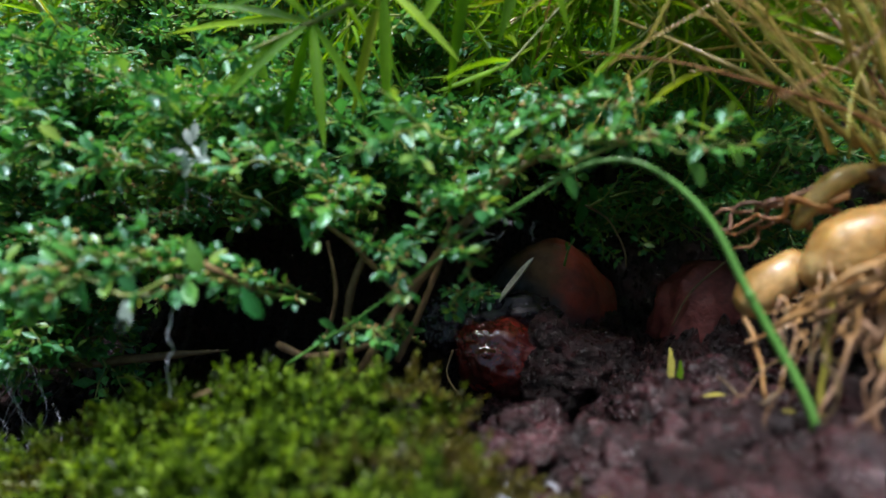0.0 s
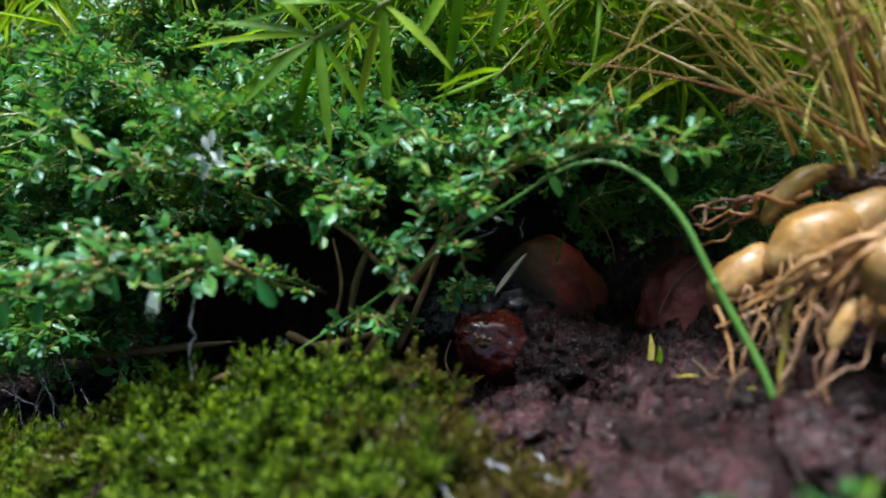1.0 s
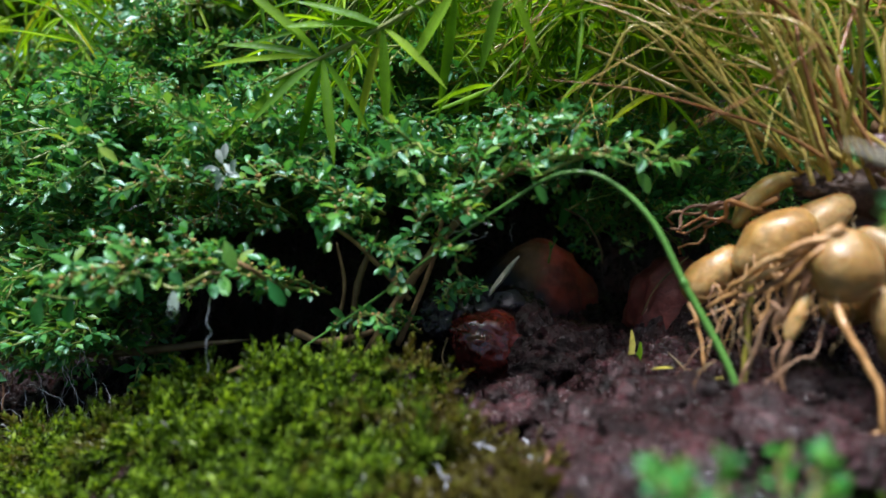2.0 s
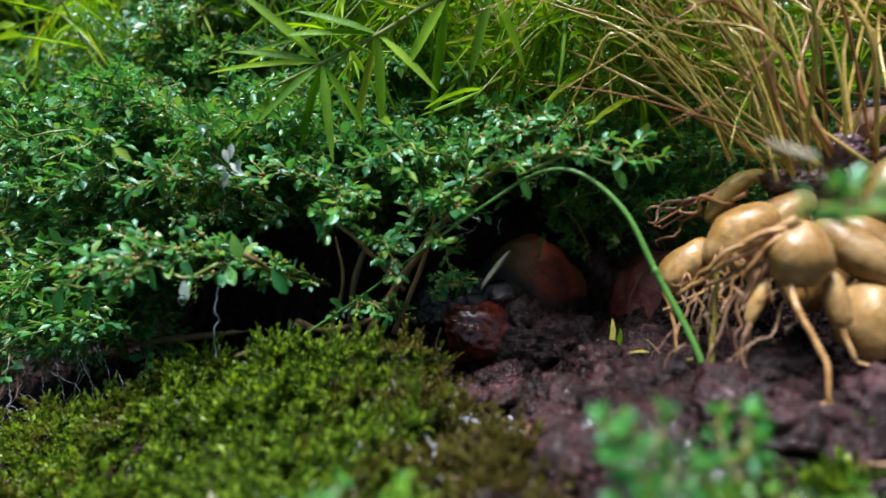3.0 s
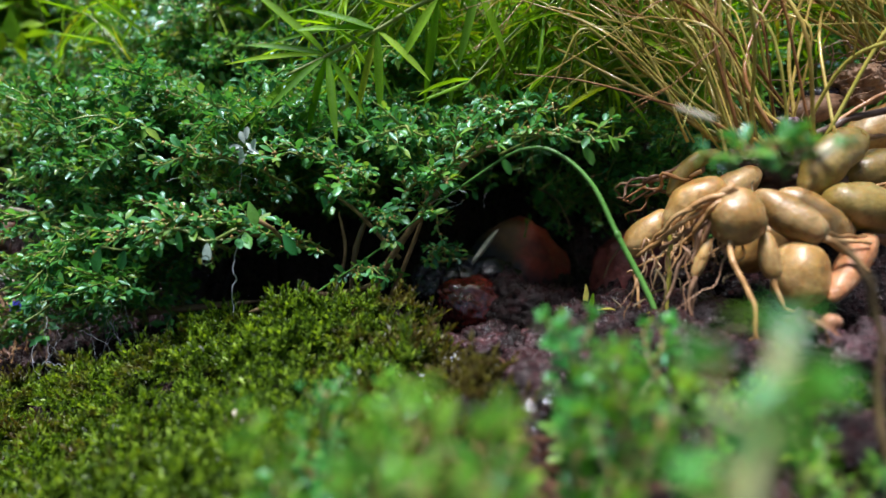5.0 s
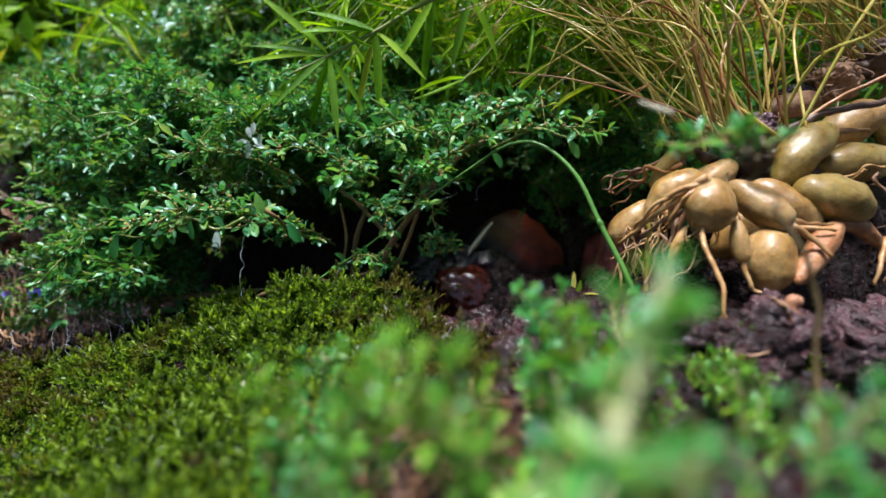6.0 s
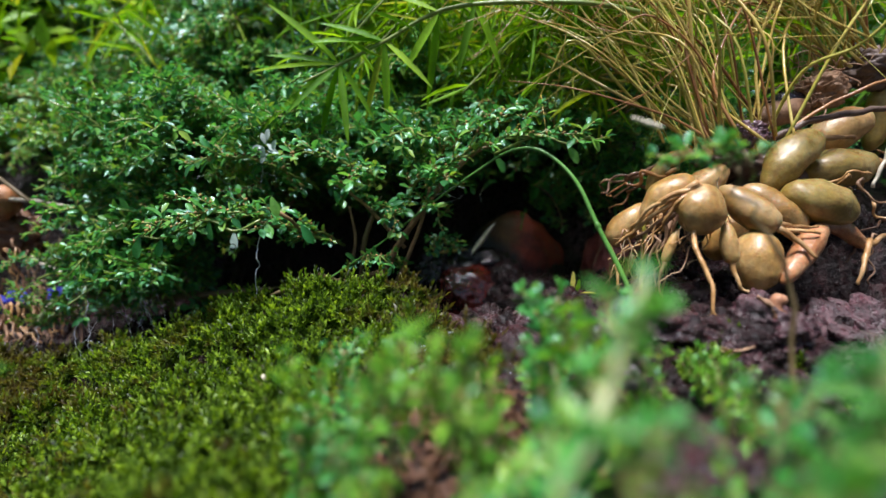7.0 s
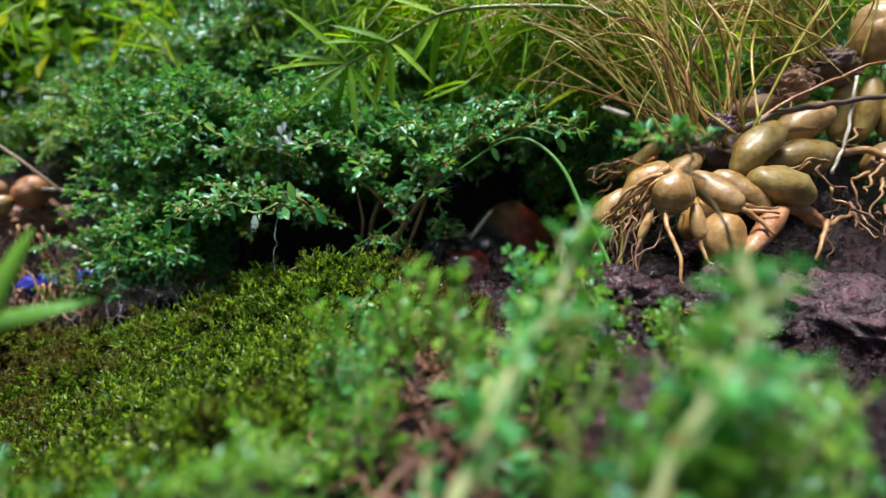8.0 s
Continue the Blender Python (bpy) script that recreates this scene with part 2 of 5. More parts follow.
PURPLE = matter("purple_crown", [(0.3, (0.07, 0.035, 0.045)), (0.7, (0.2, 0.11, 0.13))], 250, 0.35, 0.8, 0.0006, 700, coat=0.3)
BLUE = matter("blue_scrap", [(0.3, (0.015, 0.018, 0.20)), (0.7, (0.04, 0.05, 0.38))], 200, 0.4, 0.3, 0.0002)
WHITESTONE = matter("white_stone", [(0.3, (0.18, 0.15, 0.165)), (0.7, (0.34, 0.29, 0.31))], 150, 0.5, 0.5, 0.0004)


def water_material():
    m, n, l, p = nodes_of("water")
    p.inputs["Base Color"].default_value = (0.9, 0.95, 1.0, 1)
    p.inputs["Transmission Weight"].default_value, p.inputs["Roughness"].default_value, p.inputs["IOR"].default_value = 1.0, 0.02, 1.33
    return m


WATER = water_material()


def stone_patches():
    """The round stone's red skin, stained ochre towards -x and blackish low down towards -x."""
    m, n, l, p = nodes_of("stained_red_stone")
    red = ramp_node(n, l, noise_node(n, l, 70, 6), [(0.3, (0.14, 0.022, 0.013)), (0.55, (0.38, 0.056, 0.028)), (0.75, (0.50, 0.11, 0.05))])
    ochre = ramp_node(n, l, noise_node(n, l, 90, 5), [(0.3, (0.05, 0.026, 0.011)), (0.7, (0.18, 0.092, 0.033))])
    geo = n.new("ShaderNodeNewGeometry")
    sep = n.new("ShaderNodeSeparateXYZ")
    l.new(geo.outputs["Position"], sep.inputs[0])
    wob = math_node(n, l, "MULTIPLY", noise_node(n, l, 55, 5), 0.03)
    side = math_node(n, l, "ADD", sep.outputs[0], wob)
    f1 = ramp_node(n, l, math_node(n, l, "MULTIPLY", side, 10.0), [(0.64, (1, 1, 1)), (0.76, (0, 0, 0))])
    col = mix_col(n, l, "MIX", f1, red, ochre)
    low = math_node(n, l, "ADD", math_node(n, l, "ADD", sep.outputs[2], math_node(n, l, "MULTIPLY", sep.outputs[0], 0.5)), wob)
    f2 = ramp_node(n, l, math_node(n, l, "MULTIPLY", low, 14.0), [(0.78, (1, 1, 1)), (0.96, (0, 0, 0))])
    col = mix_col(n, l, "MIX", f2, col, (0.016, 0.019, 0.03))
    l.new(col, p.inputs["Base Color"])
    p.inputs["Roughness"].default_value = 0.42
    p.inputs["Coat Weight"].default_value = 0.05
    bump_to(n, l, p, noise_node(n, l, 230, 8, 0.7), 1.0, 0.0014)
    return m


STAINED = stone_patches()


# ---- building helpers ----
rng = np.random.default_rng(7)


def mesh_of(name, verts, faces, material, smooth=True):
    me = bpy.data.meshes.new(name)
    me.from_pydata([tuple(v) for v in verts] if not isinstance(verts, np.ndarray) else verts.tolist(), [], faces if isinstance(faces, list) else faces.tolist())
    me.materials.append(material)
    if smooth:
        me.polygons.foreach_set("use_smooth", [True] * len(me.polygons))
    me.update()
    return me


def part(name, me, parent, label="", m=None, kind=""):
    ob = new(name, me)
    ob.parent = parent
    if m is not None:
        ob.matrix_basis = m
    return tagged(ob, label, "", "", kind)


def thing(name, label, category, group="", at=(0, 0, 0), me=None, kind=""):
    ob = new(name, me)
    ob.location = at
    return tagged(ob, label, category, group, kind)


def spline(points, samples):
    """A smooth line through the points."""
    p = np.array(points, float)
    if len(p) == 2:
        return p[0] + np.linspace(0, 1, samples)[:, None] * (p[1] - p[0])
    q = np.vstack([2 * p[0] - p[1], p, 2 * p[-1] - p[-2]])
    out = []
    for u in np.linspace(0, len(p) - 1 - 1e-9, samples):
        i = int(u)
        t = u - i
        a, b, c, d = q[i:i + 4]
        out.append(0.5 * (2 * b + (c - a) * t + (2 * a - 5 * b + 4 * c - d) * t * t + (3 * b - a - 3 * c + d) * t ** 3))
    return np.array(out)


def tube(points, radii, sides=6, samples=0, lump=0.0, lump_size=0.01, seed=0.0, smooth_line=True):
    """Vertices and faces of a round, tapering tube; lump: how uneven, as a share of the radius."""
    line = spline(points, samples or max(4, len(points) * 4)) if smooth_line else np.array(points, float)
    k = len(line)
    r = np.interp(np.linspace(0, 1, k), np.linspace(0, 1, len(radii)), radii)
    tan = np.gradient(line, axis=0)
    tan /= np.linalg.norm(tan, axis=1)[:, None] + 1e-12
    up = np.array((0.3, 0.2, 0.93))
    n0 = np.cross(tan[0], up)
    n0 /= np.linalg.norm(n0) + 1e-12
    verts = []
    for i in range(k):
        n0 = n0 - tan[i] * np.dot(n0, tan[i])
        n0 /= np.linalg.norm(n0) + 1e-12
        b = np.cross(tan[i], n0)
        for s in range(sides):
            a = 2 * math.pi * s / sides
            d = math.cos(a) * n0 + math.sin(a) * b
            rr = r[i]
            if lump:
                rr *= 1 + lump * noise.noise(Vector((line[i] + d * r[i]) / lump_size) + Vector((seed, 0, 0)))
            verts.append(line[i] + d * rr)
    faces = [(i * sides + s, i * sides + (s + 1) % sides, (i + 1) * sides + (s + 1) % sides, (i + 1) * sides + s) for i in range(k - 1) for s in range(sides)]
    faces.append(tuple(range(sides))[::-1])
    faces.append(tuple((k - 1) * sides + s for s in range(sides)))
    return verts, faces


def joined(pieces):
    """Several (verts, faces) as one."""
    v, f = [], []
    for a, b in pieces:
        o = len(v)
        v.extend(a)
        f.extend(tuple(i + o for i in q) for q in b)
    return v, f


def unit(v):
    v = np.array(v, float)
    return v / (np.linalg.norm(v) + 1e-12)


def basis(d, n):
    """Rotation whose x runs along d and whose z leans towards n."""
    x = unit(d)
    y = unit(np.cross(n, x))
    return np.column_stack([x, y, np.cross(x, y)])


def stamp(tv, tf, spots):
    """The template at each (place, rotation, sizes) as arrays of verts and faces."""
    tv = np.array(tv, float)
    pos = np.array([s[0] for s in spots])
    rot = np.array([s[1] for s in spots])
    size = np.array([s[2] for s in spots])
    v = np.einsum("nij,nkj->nki", rot, tv[None] * size[:, None, :]) + pos[:, None, :]
    k = len(tv)
    faces = [tuple(i + o * k for i in f) for o in range(len(spots)) for f in tf]
    return v.reshape(-1, 3), faces


def blade_template(rows, fold=0.22, bend=0.12):
    """A folded, bent leaf 1 long and 1 wide, from (along, half width) rows; its ends are points."""
    v = [(0, 0, 0)]
    f = []
    for u, w in rows:
        z = -bend * u * u * 2
        v += [(u, -w, z + fold * w), (u, 0, z), (u, w, z + fold * w)]
    v.append((1, 0, -bend * 2))
    f += [(0, 2, 1), (0, 3, 2)]
    for i in range(len(rows) - 1):
        a, b = 1 + 3 * i, 4 + 3 * i
        f += [(a, a + 1, b + 1, b), (a + 1, a + 2, b + 2, b + 1)]
    a, e = 1 + 3 * (len(rows) - 1), len(v) - 1
    f += [(a, a + 1, e), (a + 1, a + 2, e)]
    return v, f


LEAF_T = blade_template([(0.22, 0.25), (0.58, 0.5), (0.86, 0.35)], 0.2, 0.08)
LEAF_LOW = ([(0, 0, 0), (0.56, -0.5, 0.08), (1, 0, -0.1), (0.56, 0.5, 0.08)], [(0, 2, 1), (0, 3, 2)])
BLADE_T = blade_template([(0.10, 0.27), (0.32, 0.5), (0.66, 0.44), (0.88, 0.20)], 0.34, 0.3)
MOSS_T = ([(0, -0.3, 0), (0, 0.3, 0), (0.55, 0.42, 0.12), (0.55, -0.42, 0.12), (1, 0, 0.02)], [(0, 1, 2, 3), (3, 2, 4)])
BUD_T = ([(0, 0, -0.5), (0.5, 0, 0), (0, 0.5, 0), (-0.5, 0, 0), (0, -0.5, 0), (0, 0, 0.5)], [(0, 2, 1), (0, 3, 2), (0, 4, 3), (0, 1, 4), (5, 1, 2), (5, 2, 3), (5, 3, 4), (5, 4, 1)])


# ---- the ground's height ----
def ease(v):
    v = min(max(v, 0.0), 1.0)
    return v * v * (3 - 2 * v)


def hump(x, y, cx, cy, sx, sy):
    return math.exp(-((x - cx) / sx) ** 2 - ((y - cy) / sy) ** 2)


def ground_base(x, y):
    soil = 0.008 + 0.042 * hump(x, y, 0.20, 0.17, 0.075, 0.06)
    soil += 0.012 * hump(x, y, 0.095, 0.098, 0.03, 0.035)
    soil -= 0.014 * hump(x, y, 0.03, 0.195, 0.05, 0.040)
    soil -= 0.046 * hump(x, y, 0.024, 0.174, 0.034, 0.019)
    soil -= 0.016 * hump(x, y, 0.049, 0.140, 0.011, 0.010)
    soil -= 0.013 * hump(x, y, 0.030, 0.122, 0.016, 0.020)
    soil -= 0.010 * hump(x, y, 0.112, 0.118, 0.020, 0.012)
    soil -= 0.022 * hump(x, y, 0.165, 0.126, 0.028, 0.014)
    soil -= 0.020 * hump(x, y, 0.165, 0.066, 0.040, 0.020)
    # a ridge of moss that falls away towards -x, steep before it and hollow behind it
    top = 0.020 - 0.054 * ease((-x - 0.03) / 0.17)
    d = 0.122 + 0.1 * max(-x, 0) - y
    hollow = ease((x + 0.16) / 0.05)
    if d > 0:
        bank = top - (0.02 + 0.012 * ease(-x / 0.08)) * (1 - math.exp(-d / 0.036))
    else:
        bank = top - 0.062 * ease(-d / 0.042) * hollow - 0.002 * ease((-d - 0.01) / 0.05) * (1 - hollow)
    w = ease((0.018 - x) / 0.03)
    z = soil * (1 - w) + bank * w
    away = max(max(abs(x), abs(y)) - 0.5, 0.0)
    return (z + 0.13 * ease((y - 0.268) / 0.09)) * math.exp(-(away / 0.7) ** 2)


def moss_cover(x, y):
    """How far moss covers the ground here, 0 to 1, with ragged edges."""
    w = 0.012 * noise.noise(Vector((x * 45, y * 45, 3.1))) + 0.006 * noise.noise(Vector((x * 130, y * 130, 7.7)))
    back = 0.129 + 0.10 * max(-x - 0.02, 0) + 0.18 * max(-x - 0.11, 0) + w - y
    right = 0.016 + min(0.9 * max(0.122 - y, 0), 0.018) - x + w * 1.6
    front = y - 0.030 + 0.045 * ease((-0.012 - x) / 0.02) + w * 2
    patch = max(r - math.hypot(x - px, y - py) + w for px, py, r in ((0.116, 0.074, 0.005), (0.094, 0.062, 0.006), (0.130, 0.060, 0.005)))
    return ease(max(min(back, right, front), patch) / 0.008 + 0.5)


def ground_z(x, y):
    c = moss_cover(x, y)
    z = ground_base(x, y)
    far = 1 / (1 + 25 * max(max(abs(x), abs(y)) - 0.4, 0.0))
    rough = 0.0095 * noise.noise(Vector((x * 42, y * 42, 0.4))) + 0.0062 * noise.noise(Vector((x * 105, y * 105, 5.0)))
    rough += 0.0090 * abs(noise.noise(Vector((x * 150, y * 150, 9.0)))) - 0.0042 * max(0.0, 0.22 - abs(noise.noise(Vector((x * 90, y * 90, 12.0))))) / 0.22 + 0.0040 * noise.noise(Vector((x * 330, y * 330, 6.0))) + 0.0007 * noise.noise(Vector((x * 700, y * 700, 2.0)))
    return z + rough * (1 - 0.7 * c) * far


def build_ground():
    def axis(lo, hi, step, reach):
        mid = list(np.arange(lo, hi + step / 2, step))
        left, right, s = [], [], step
        a, b = lo, hi
        while a > -reach:
            s *= 1.25
            a, b = a - s, b + s
            left.append(a)
            right.append(b)
        return left[::-1] + mid + right
    xs, ys = axis(-0.26, 0.24, 0.0014, 60), axis(-0.06, 0.26, 0.0014, 60)
    nx = len(xs)
    verts = [(x, y, ground_z(x, y)) for y in ys for x in xs]
    faces = [(j * nx + i, j * nx + i + 1, (j + 1) * nx + i + 1, (j + 1) * nx + i) for j in range(len(ys) - 1) for i in range(nx - 1)]
    return thing("ground", "dark damp crumbly brown garden soil", "soil", me=mesh_of("ground", verts, faces, SOIL), kind="structure")


build_ground()


# ---- moss ----
def build_moss():
    """Tufts of small fronds that lean out from each tuft's middle, each frond set with leaflets."""
    spots = []
    step = 0.0064
    for x in np.arange(-0.27, 0.15, step):
        for y in np.arange(-0.022, 0.185, step):
            px, py = x + rng.uniform(-1, 1) * step * 0.8, y + rng.uniform(-1, 1) * step * 0.8
            c = moss_cover(px, py)
            thin = ease((px + 0.004) / 0.04) * (px < 0.07)
            if rng.random() > c * 1.1 - 0.2 * (py < 0.05) - 0.12 * thin:
                continue
            big = 0.85 + 0.85 * noise.noise(Vector((px * 70, py * 70, 1.0))) + 0.45 * noise.noise(Vector((px * 190, py * 190, 4.0))) + rng.normal(0, 0.2) - 0.25 * thin
            if big < 0.34:
                continue
            base_z = ground_z(px, py) - 0.0010 + 0.0030 * (big - 0.4)
            for k in range(int(8 + 6 * big)):
                a = rng.uniform(0, 6.28)
                tilt = rng.uniform(0.05, 1.4)
                d = unit((math.cos(a) * tilt, math.sin(a) * tilt - 0.12, 1.0))
                fx, fy = px + math.cos(a) * tilt * 0.0024, py + math.sin(a) * tilt * 0.0024
                h = rng.uniform(0.0055, 0.0120) * big * (0.6 if px > 0.07 else 1.0) * (1.1 - 0.30 * tilt)
                p0 = np.array((fx, fy, base_z))
                e = unit(np.cross(d, (math.cos(a + 1.3), math.sin(a + 1.3), 0.2)))
                g = np.cross(d, e)
                for j in range(14):
                    u = 0.15 + 0.85 * (j + rng.uniform(0, 0.6)) / 14
                    b = j * 2.5 + a
                    out = unit(e * math.cos(b) + g * math.sin(b) + d * (0.7 + 1.6 * u * u))
                    q = p0 + d * h * u + np.array((math.cos(a), math.sin(a), -0.4)) * h * 0.28 * u * u * tilt
                    s = rng.uniform(0.0022, 0.0037) * (1.2 - 0.3 * u) * (0.75 + 0.25 * big)
                    spots.append((q, basis(out, d + np.array((0.01, 0.02, 0.2))), (s, s * 0.40, s)))
    v, f = stamp(*MOSS_T, spots)
    ob = thing("moss_mat", "low mat of yellow-green moss tufts on damp soil", "moss", me=mesh_of("moss_mat", v, f, MOSS), kind="stuff")
    return ob


build_moss()


# ---- lumps: stones, clods, crumbs ----
def lump_mesh(name, size, material, seed, rough=0.25, detail=3, sharp=0.0):
    bm = bmesh.new()
    bmesh.ops.create_icosphere(bm, subdivisions=detail, radius=1)
    for v in bm.verts:
        p = v.co.copy()
        d = 1 + rough * noise.noise(p * 1.1 + Vector((seed, 0, 0))) + rough * 0.5 * noise.noise(p * 2.6 + Vector((0, seed, 0)))
        if detail > 2:
            d += rough * 0.28 * noise.noise(p * 6 + Vector((0, 0, seed)))
        if detail > 4:
            d += rough * 0.2 * abs(noise.noise(p * 13 + Vector((0, seed, seed)))) + rough * 0.1 * noise.noise(p * 27 + Vector((0, seed, 0)))
        if sharp:
            d += sharp * abs(noise.noise(p * 3.7 + Vector((seed, seed, 0))))
        v.co = Vector((p.x * size[0], p.y * size[1], p.z * size[2])) * d
    me = bpy.data.meshes.new(name)
    bm.to_mesh(me)
    bm.free()
    me.materials.append(material)
    me.polygons.foreach_set("use_smooth", [True] * len(me.polygons))
    return me


def lump(name, label, category, at, size, material, seed, rough=0.25, detail=4, turn=(0, 0, 0), sharp=0.0, group=""):
    ob = thing(name, label, category, group, me=lump_mesh(name, size, material, seed, rough, detail, sharp))
    ob.matrix_basis = pose(*at, *turn)
    return ob


lump("round_stone", "rounded red stone stained ochre, blackish low on one side, in a soil hollow", "stone", (0.055, 0.258, 0.006), (0.033, 0.026, 0.036), STAINED, 33.3, 0.10, 6)
lump("wet_stone", "low wet dark red stone with glossy top", "stone", (0.0285, 0.209, -0.001), (0.0225, 0.014, 0.0165), WETRED, 14.2, 0.20, 5, (0, 24, 10), 0.10)
lump("side_stone", "dull reddish brown stone half sunk in soil", "stone", (0.122, 0.215, 0.008), (0.030, 0.022, 0.033), REDSTONE, 5.7, 0.2, 5, (0, -20, 0))
lump("black_stone", "small blackish wet stone beside the red stones", "stone", (0.003, 0.220, 0.011), (0.0125, 0.010, 0.0115), BLACKSTONE, 2.2, 0.45, 5, (0, 0, 0), 0.15)
lump("dark_stone", "dark bluish stone lying before the round red stone", "stone", (0.037, 0.231, 0.009), (0.023, 0.013, 0.0145), BLACKSTONE, 6.4, 0.4, 5, (0, 8, 0), 0.15)
lump("soil_clod", "dark crumbly clod of soil between the red stones", "soil", (0.049, 0.207, 0.003), (0.013, 0.012, 0.013), SOIL, 23.0, 0.5, 5, (0, 0, 70), 0.3, "clods of soil")
lump("soil_clod", "dark crumbly clod of soil beside the wet stone", "soil", (0.061, 0.202, -0.003), (0.025, 0.015, 0.0160), SOIL, 1.3, 0.4, 5, (0, 0, 20), 0.2, "clods of soil")
lump("soil_clod", "large damp purplish red clod of clayey soil", "soil", (0.190, 0.098, 0.002), (0.040, 0.024, 0.020), CLAY, 4.6, 0.30, 6, (12, 22, -14), 0.22, "clods of soil")
lump("soil_clod", "brown crumbly clod of damp garden soil", "soil", (0.062, 0.112, 0.006), (0.017, 0.014, 0.010), SOIL, 9.2, 0.4, 5, (0, 0, 0), 0.22, "clods of soil")
lump("soil_clod", "brown crumbly clod of damp garden soil", "soil", (0.055, 0.070, 0.007), (0.014, 0.011, 0.009), SOIL, 12.2, 0.4, 5, (0, 0, 40), 0.22, "clods of soil")
lump("soil_clod", "brown crumbly clod of damp garden soil", "soil", (0.098, 0.105, 0.017), (0.013, 0.012, 0.008), SOIL, 15.2, 0.4, 5, (0, 0, 80), 0.22, "clods of soil")
lump("soil_clod", "dark purplish clod of damp soil among the front plants", "soil", (0.070, 0.006, 0.010), (0.017, 0.011, 0.011), CLOD, 18.2, 0.4, 5, (0, 0, 30), 0.25, "clods of soil")
lump("soil_clod", "damp purplish brown clod of soil below the tubers", "soil", (0.128, 0.086, 0.020), (0.017, 0.012, 0.010), CLAY, 19.6, 0.45, 5, (0, 10, 50), 0.3, "clods of soil")
lump("pale_pebble", "small pale pinkish pebble on the soil", "stone", (0.067, 0.046, 0.018), (0.004, 0.0035, 0.0038), WHITESTONE, 3.0, 0.4, 3)
lump("pale_pebble", "small whitish crumpled scrap on the moss", "stone", (-0.047, 0.072, ground_z(-0.047, 0.072) + 0.004), (0.0020, 0.0018, 0.0034), BLEACHED, 5.5, 0.6, 3)
lump("black_pebble", "small glossy black pebble among dry husks", "stone", (0.176, 0.172, 0.108), (0.009, 0.006, 0.004), BLACKSTONE, 7.0, 0.2, 3)


def build_clods():
    """Fist-shaped lumps strewn over the bare soil, half sunk in it."""
    for k in range(210):
        x, y = rng.uniform(0.016, 0.145), rng.uniform(0.045, 0.168)
        r = 0.0022 + 0.0080 * rng.random() ** 2.2
        if k >= 170:
            x, y, r = rng.uniform(0.035, 0.125), rng.uniform(0.07, 0.148), rng.uniform(0.0050, 0.0095)
        lump("soil_clod", "small damp crumbly clod of reddish brown soil", "soil", (x, y, ground_z(x, y) + r * 0.3), (r * rng.uniform(0.9, 1.4), r * rng.uniform(0.8, 1.2), r * 0.8), CLOD if k % 2 else SOIL, 50.0 + k * 3.7, 0.55, 4 if r > 0.004 else 3, (0, 0, rng.uniform(0, 360)), 0.4, "clods of soil")


build_clods()


def lump_template(level):
    bm = bmesh.new()
    bmesh.ops.create_icosphere(bm, subdivisions=level, radius=1)
    base = np.array([v.co[:] for v in bm.verts])
    tf = [tuple(v.index for v in f.verts) for f in bm.faces]
    bm.free()
    return base, tf


def build_crumbs():
    """Rounded granules packed over the bare soil, and finer crumbs between them."""
    small, big = lump_template(1), lump_template(2)
    vv, ff, o = [], [], 0
    for k in range(11500):
        grain = k < 5200
        if grain:
            x, y = rng.uniform(0.006, 0.150), rng.uniform(0.045, 0.168)
        elif k < 9500:
            x, y = rng.uniform(-0.01, 0.2), rng.uniform(0.02, 0.2)
        else:
            x, y = rng.uniform(-0.26, 0.02), rng.uniform(0.12, 0.2)
        if moss_cover(x, y) > 0.4:
            continue
        base, tf = big if grain else small
        r = 0.0008 + 0.0019 * rng.random() ** 2.2 if grain else 0.0004 + 0.0008 * rng.random()
        sh = Vector((k * 1.7, k * 0.3, 0))
        lumpy = np.array([0.9 + 0.45 * noise.noise(Vector(b) * 1.2 + sh) + 0.30 * noise.noise(Vector(b) * 2.6 - sh) for b in base])
        vv.append(base * lumpy[:, None] * np.array((r * rng.uniform(0.8, 1.3), r * rng.uniform(0.8, 1.3), r * 0.9)) + np.array((x, y, ground_z(x, y) + r * 0.4)))
        ff += [tuple(i + o for i in f) for f in tf]
        o += len(base)
    thing("soil_crumbs", "loose damp brown crumbs of soil", "soil", me=mesh_of("soil_crumbs", np.vstack(vv), ff, CRUMB), kind="stuff")


build_crumbs()


# ---- pilea: small glossy leaves in opposite pairs on branching stems ----
rng = np.random.default_rng(59)
LEAF_ME = mesh_of("leaf", *LEAF_T, LEAF)
LEAF_LIGHT_ME = mesh_of("leaf", *LEAF_T, LEAF_LIGHT)
LEAF_PALE_ME = mesh_of("leaf", *LEAF_T, LEAF_PALE)


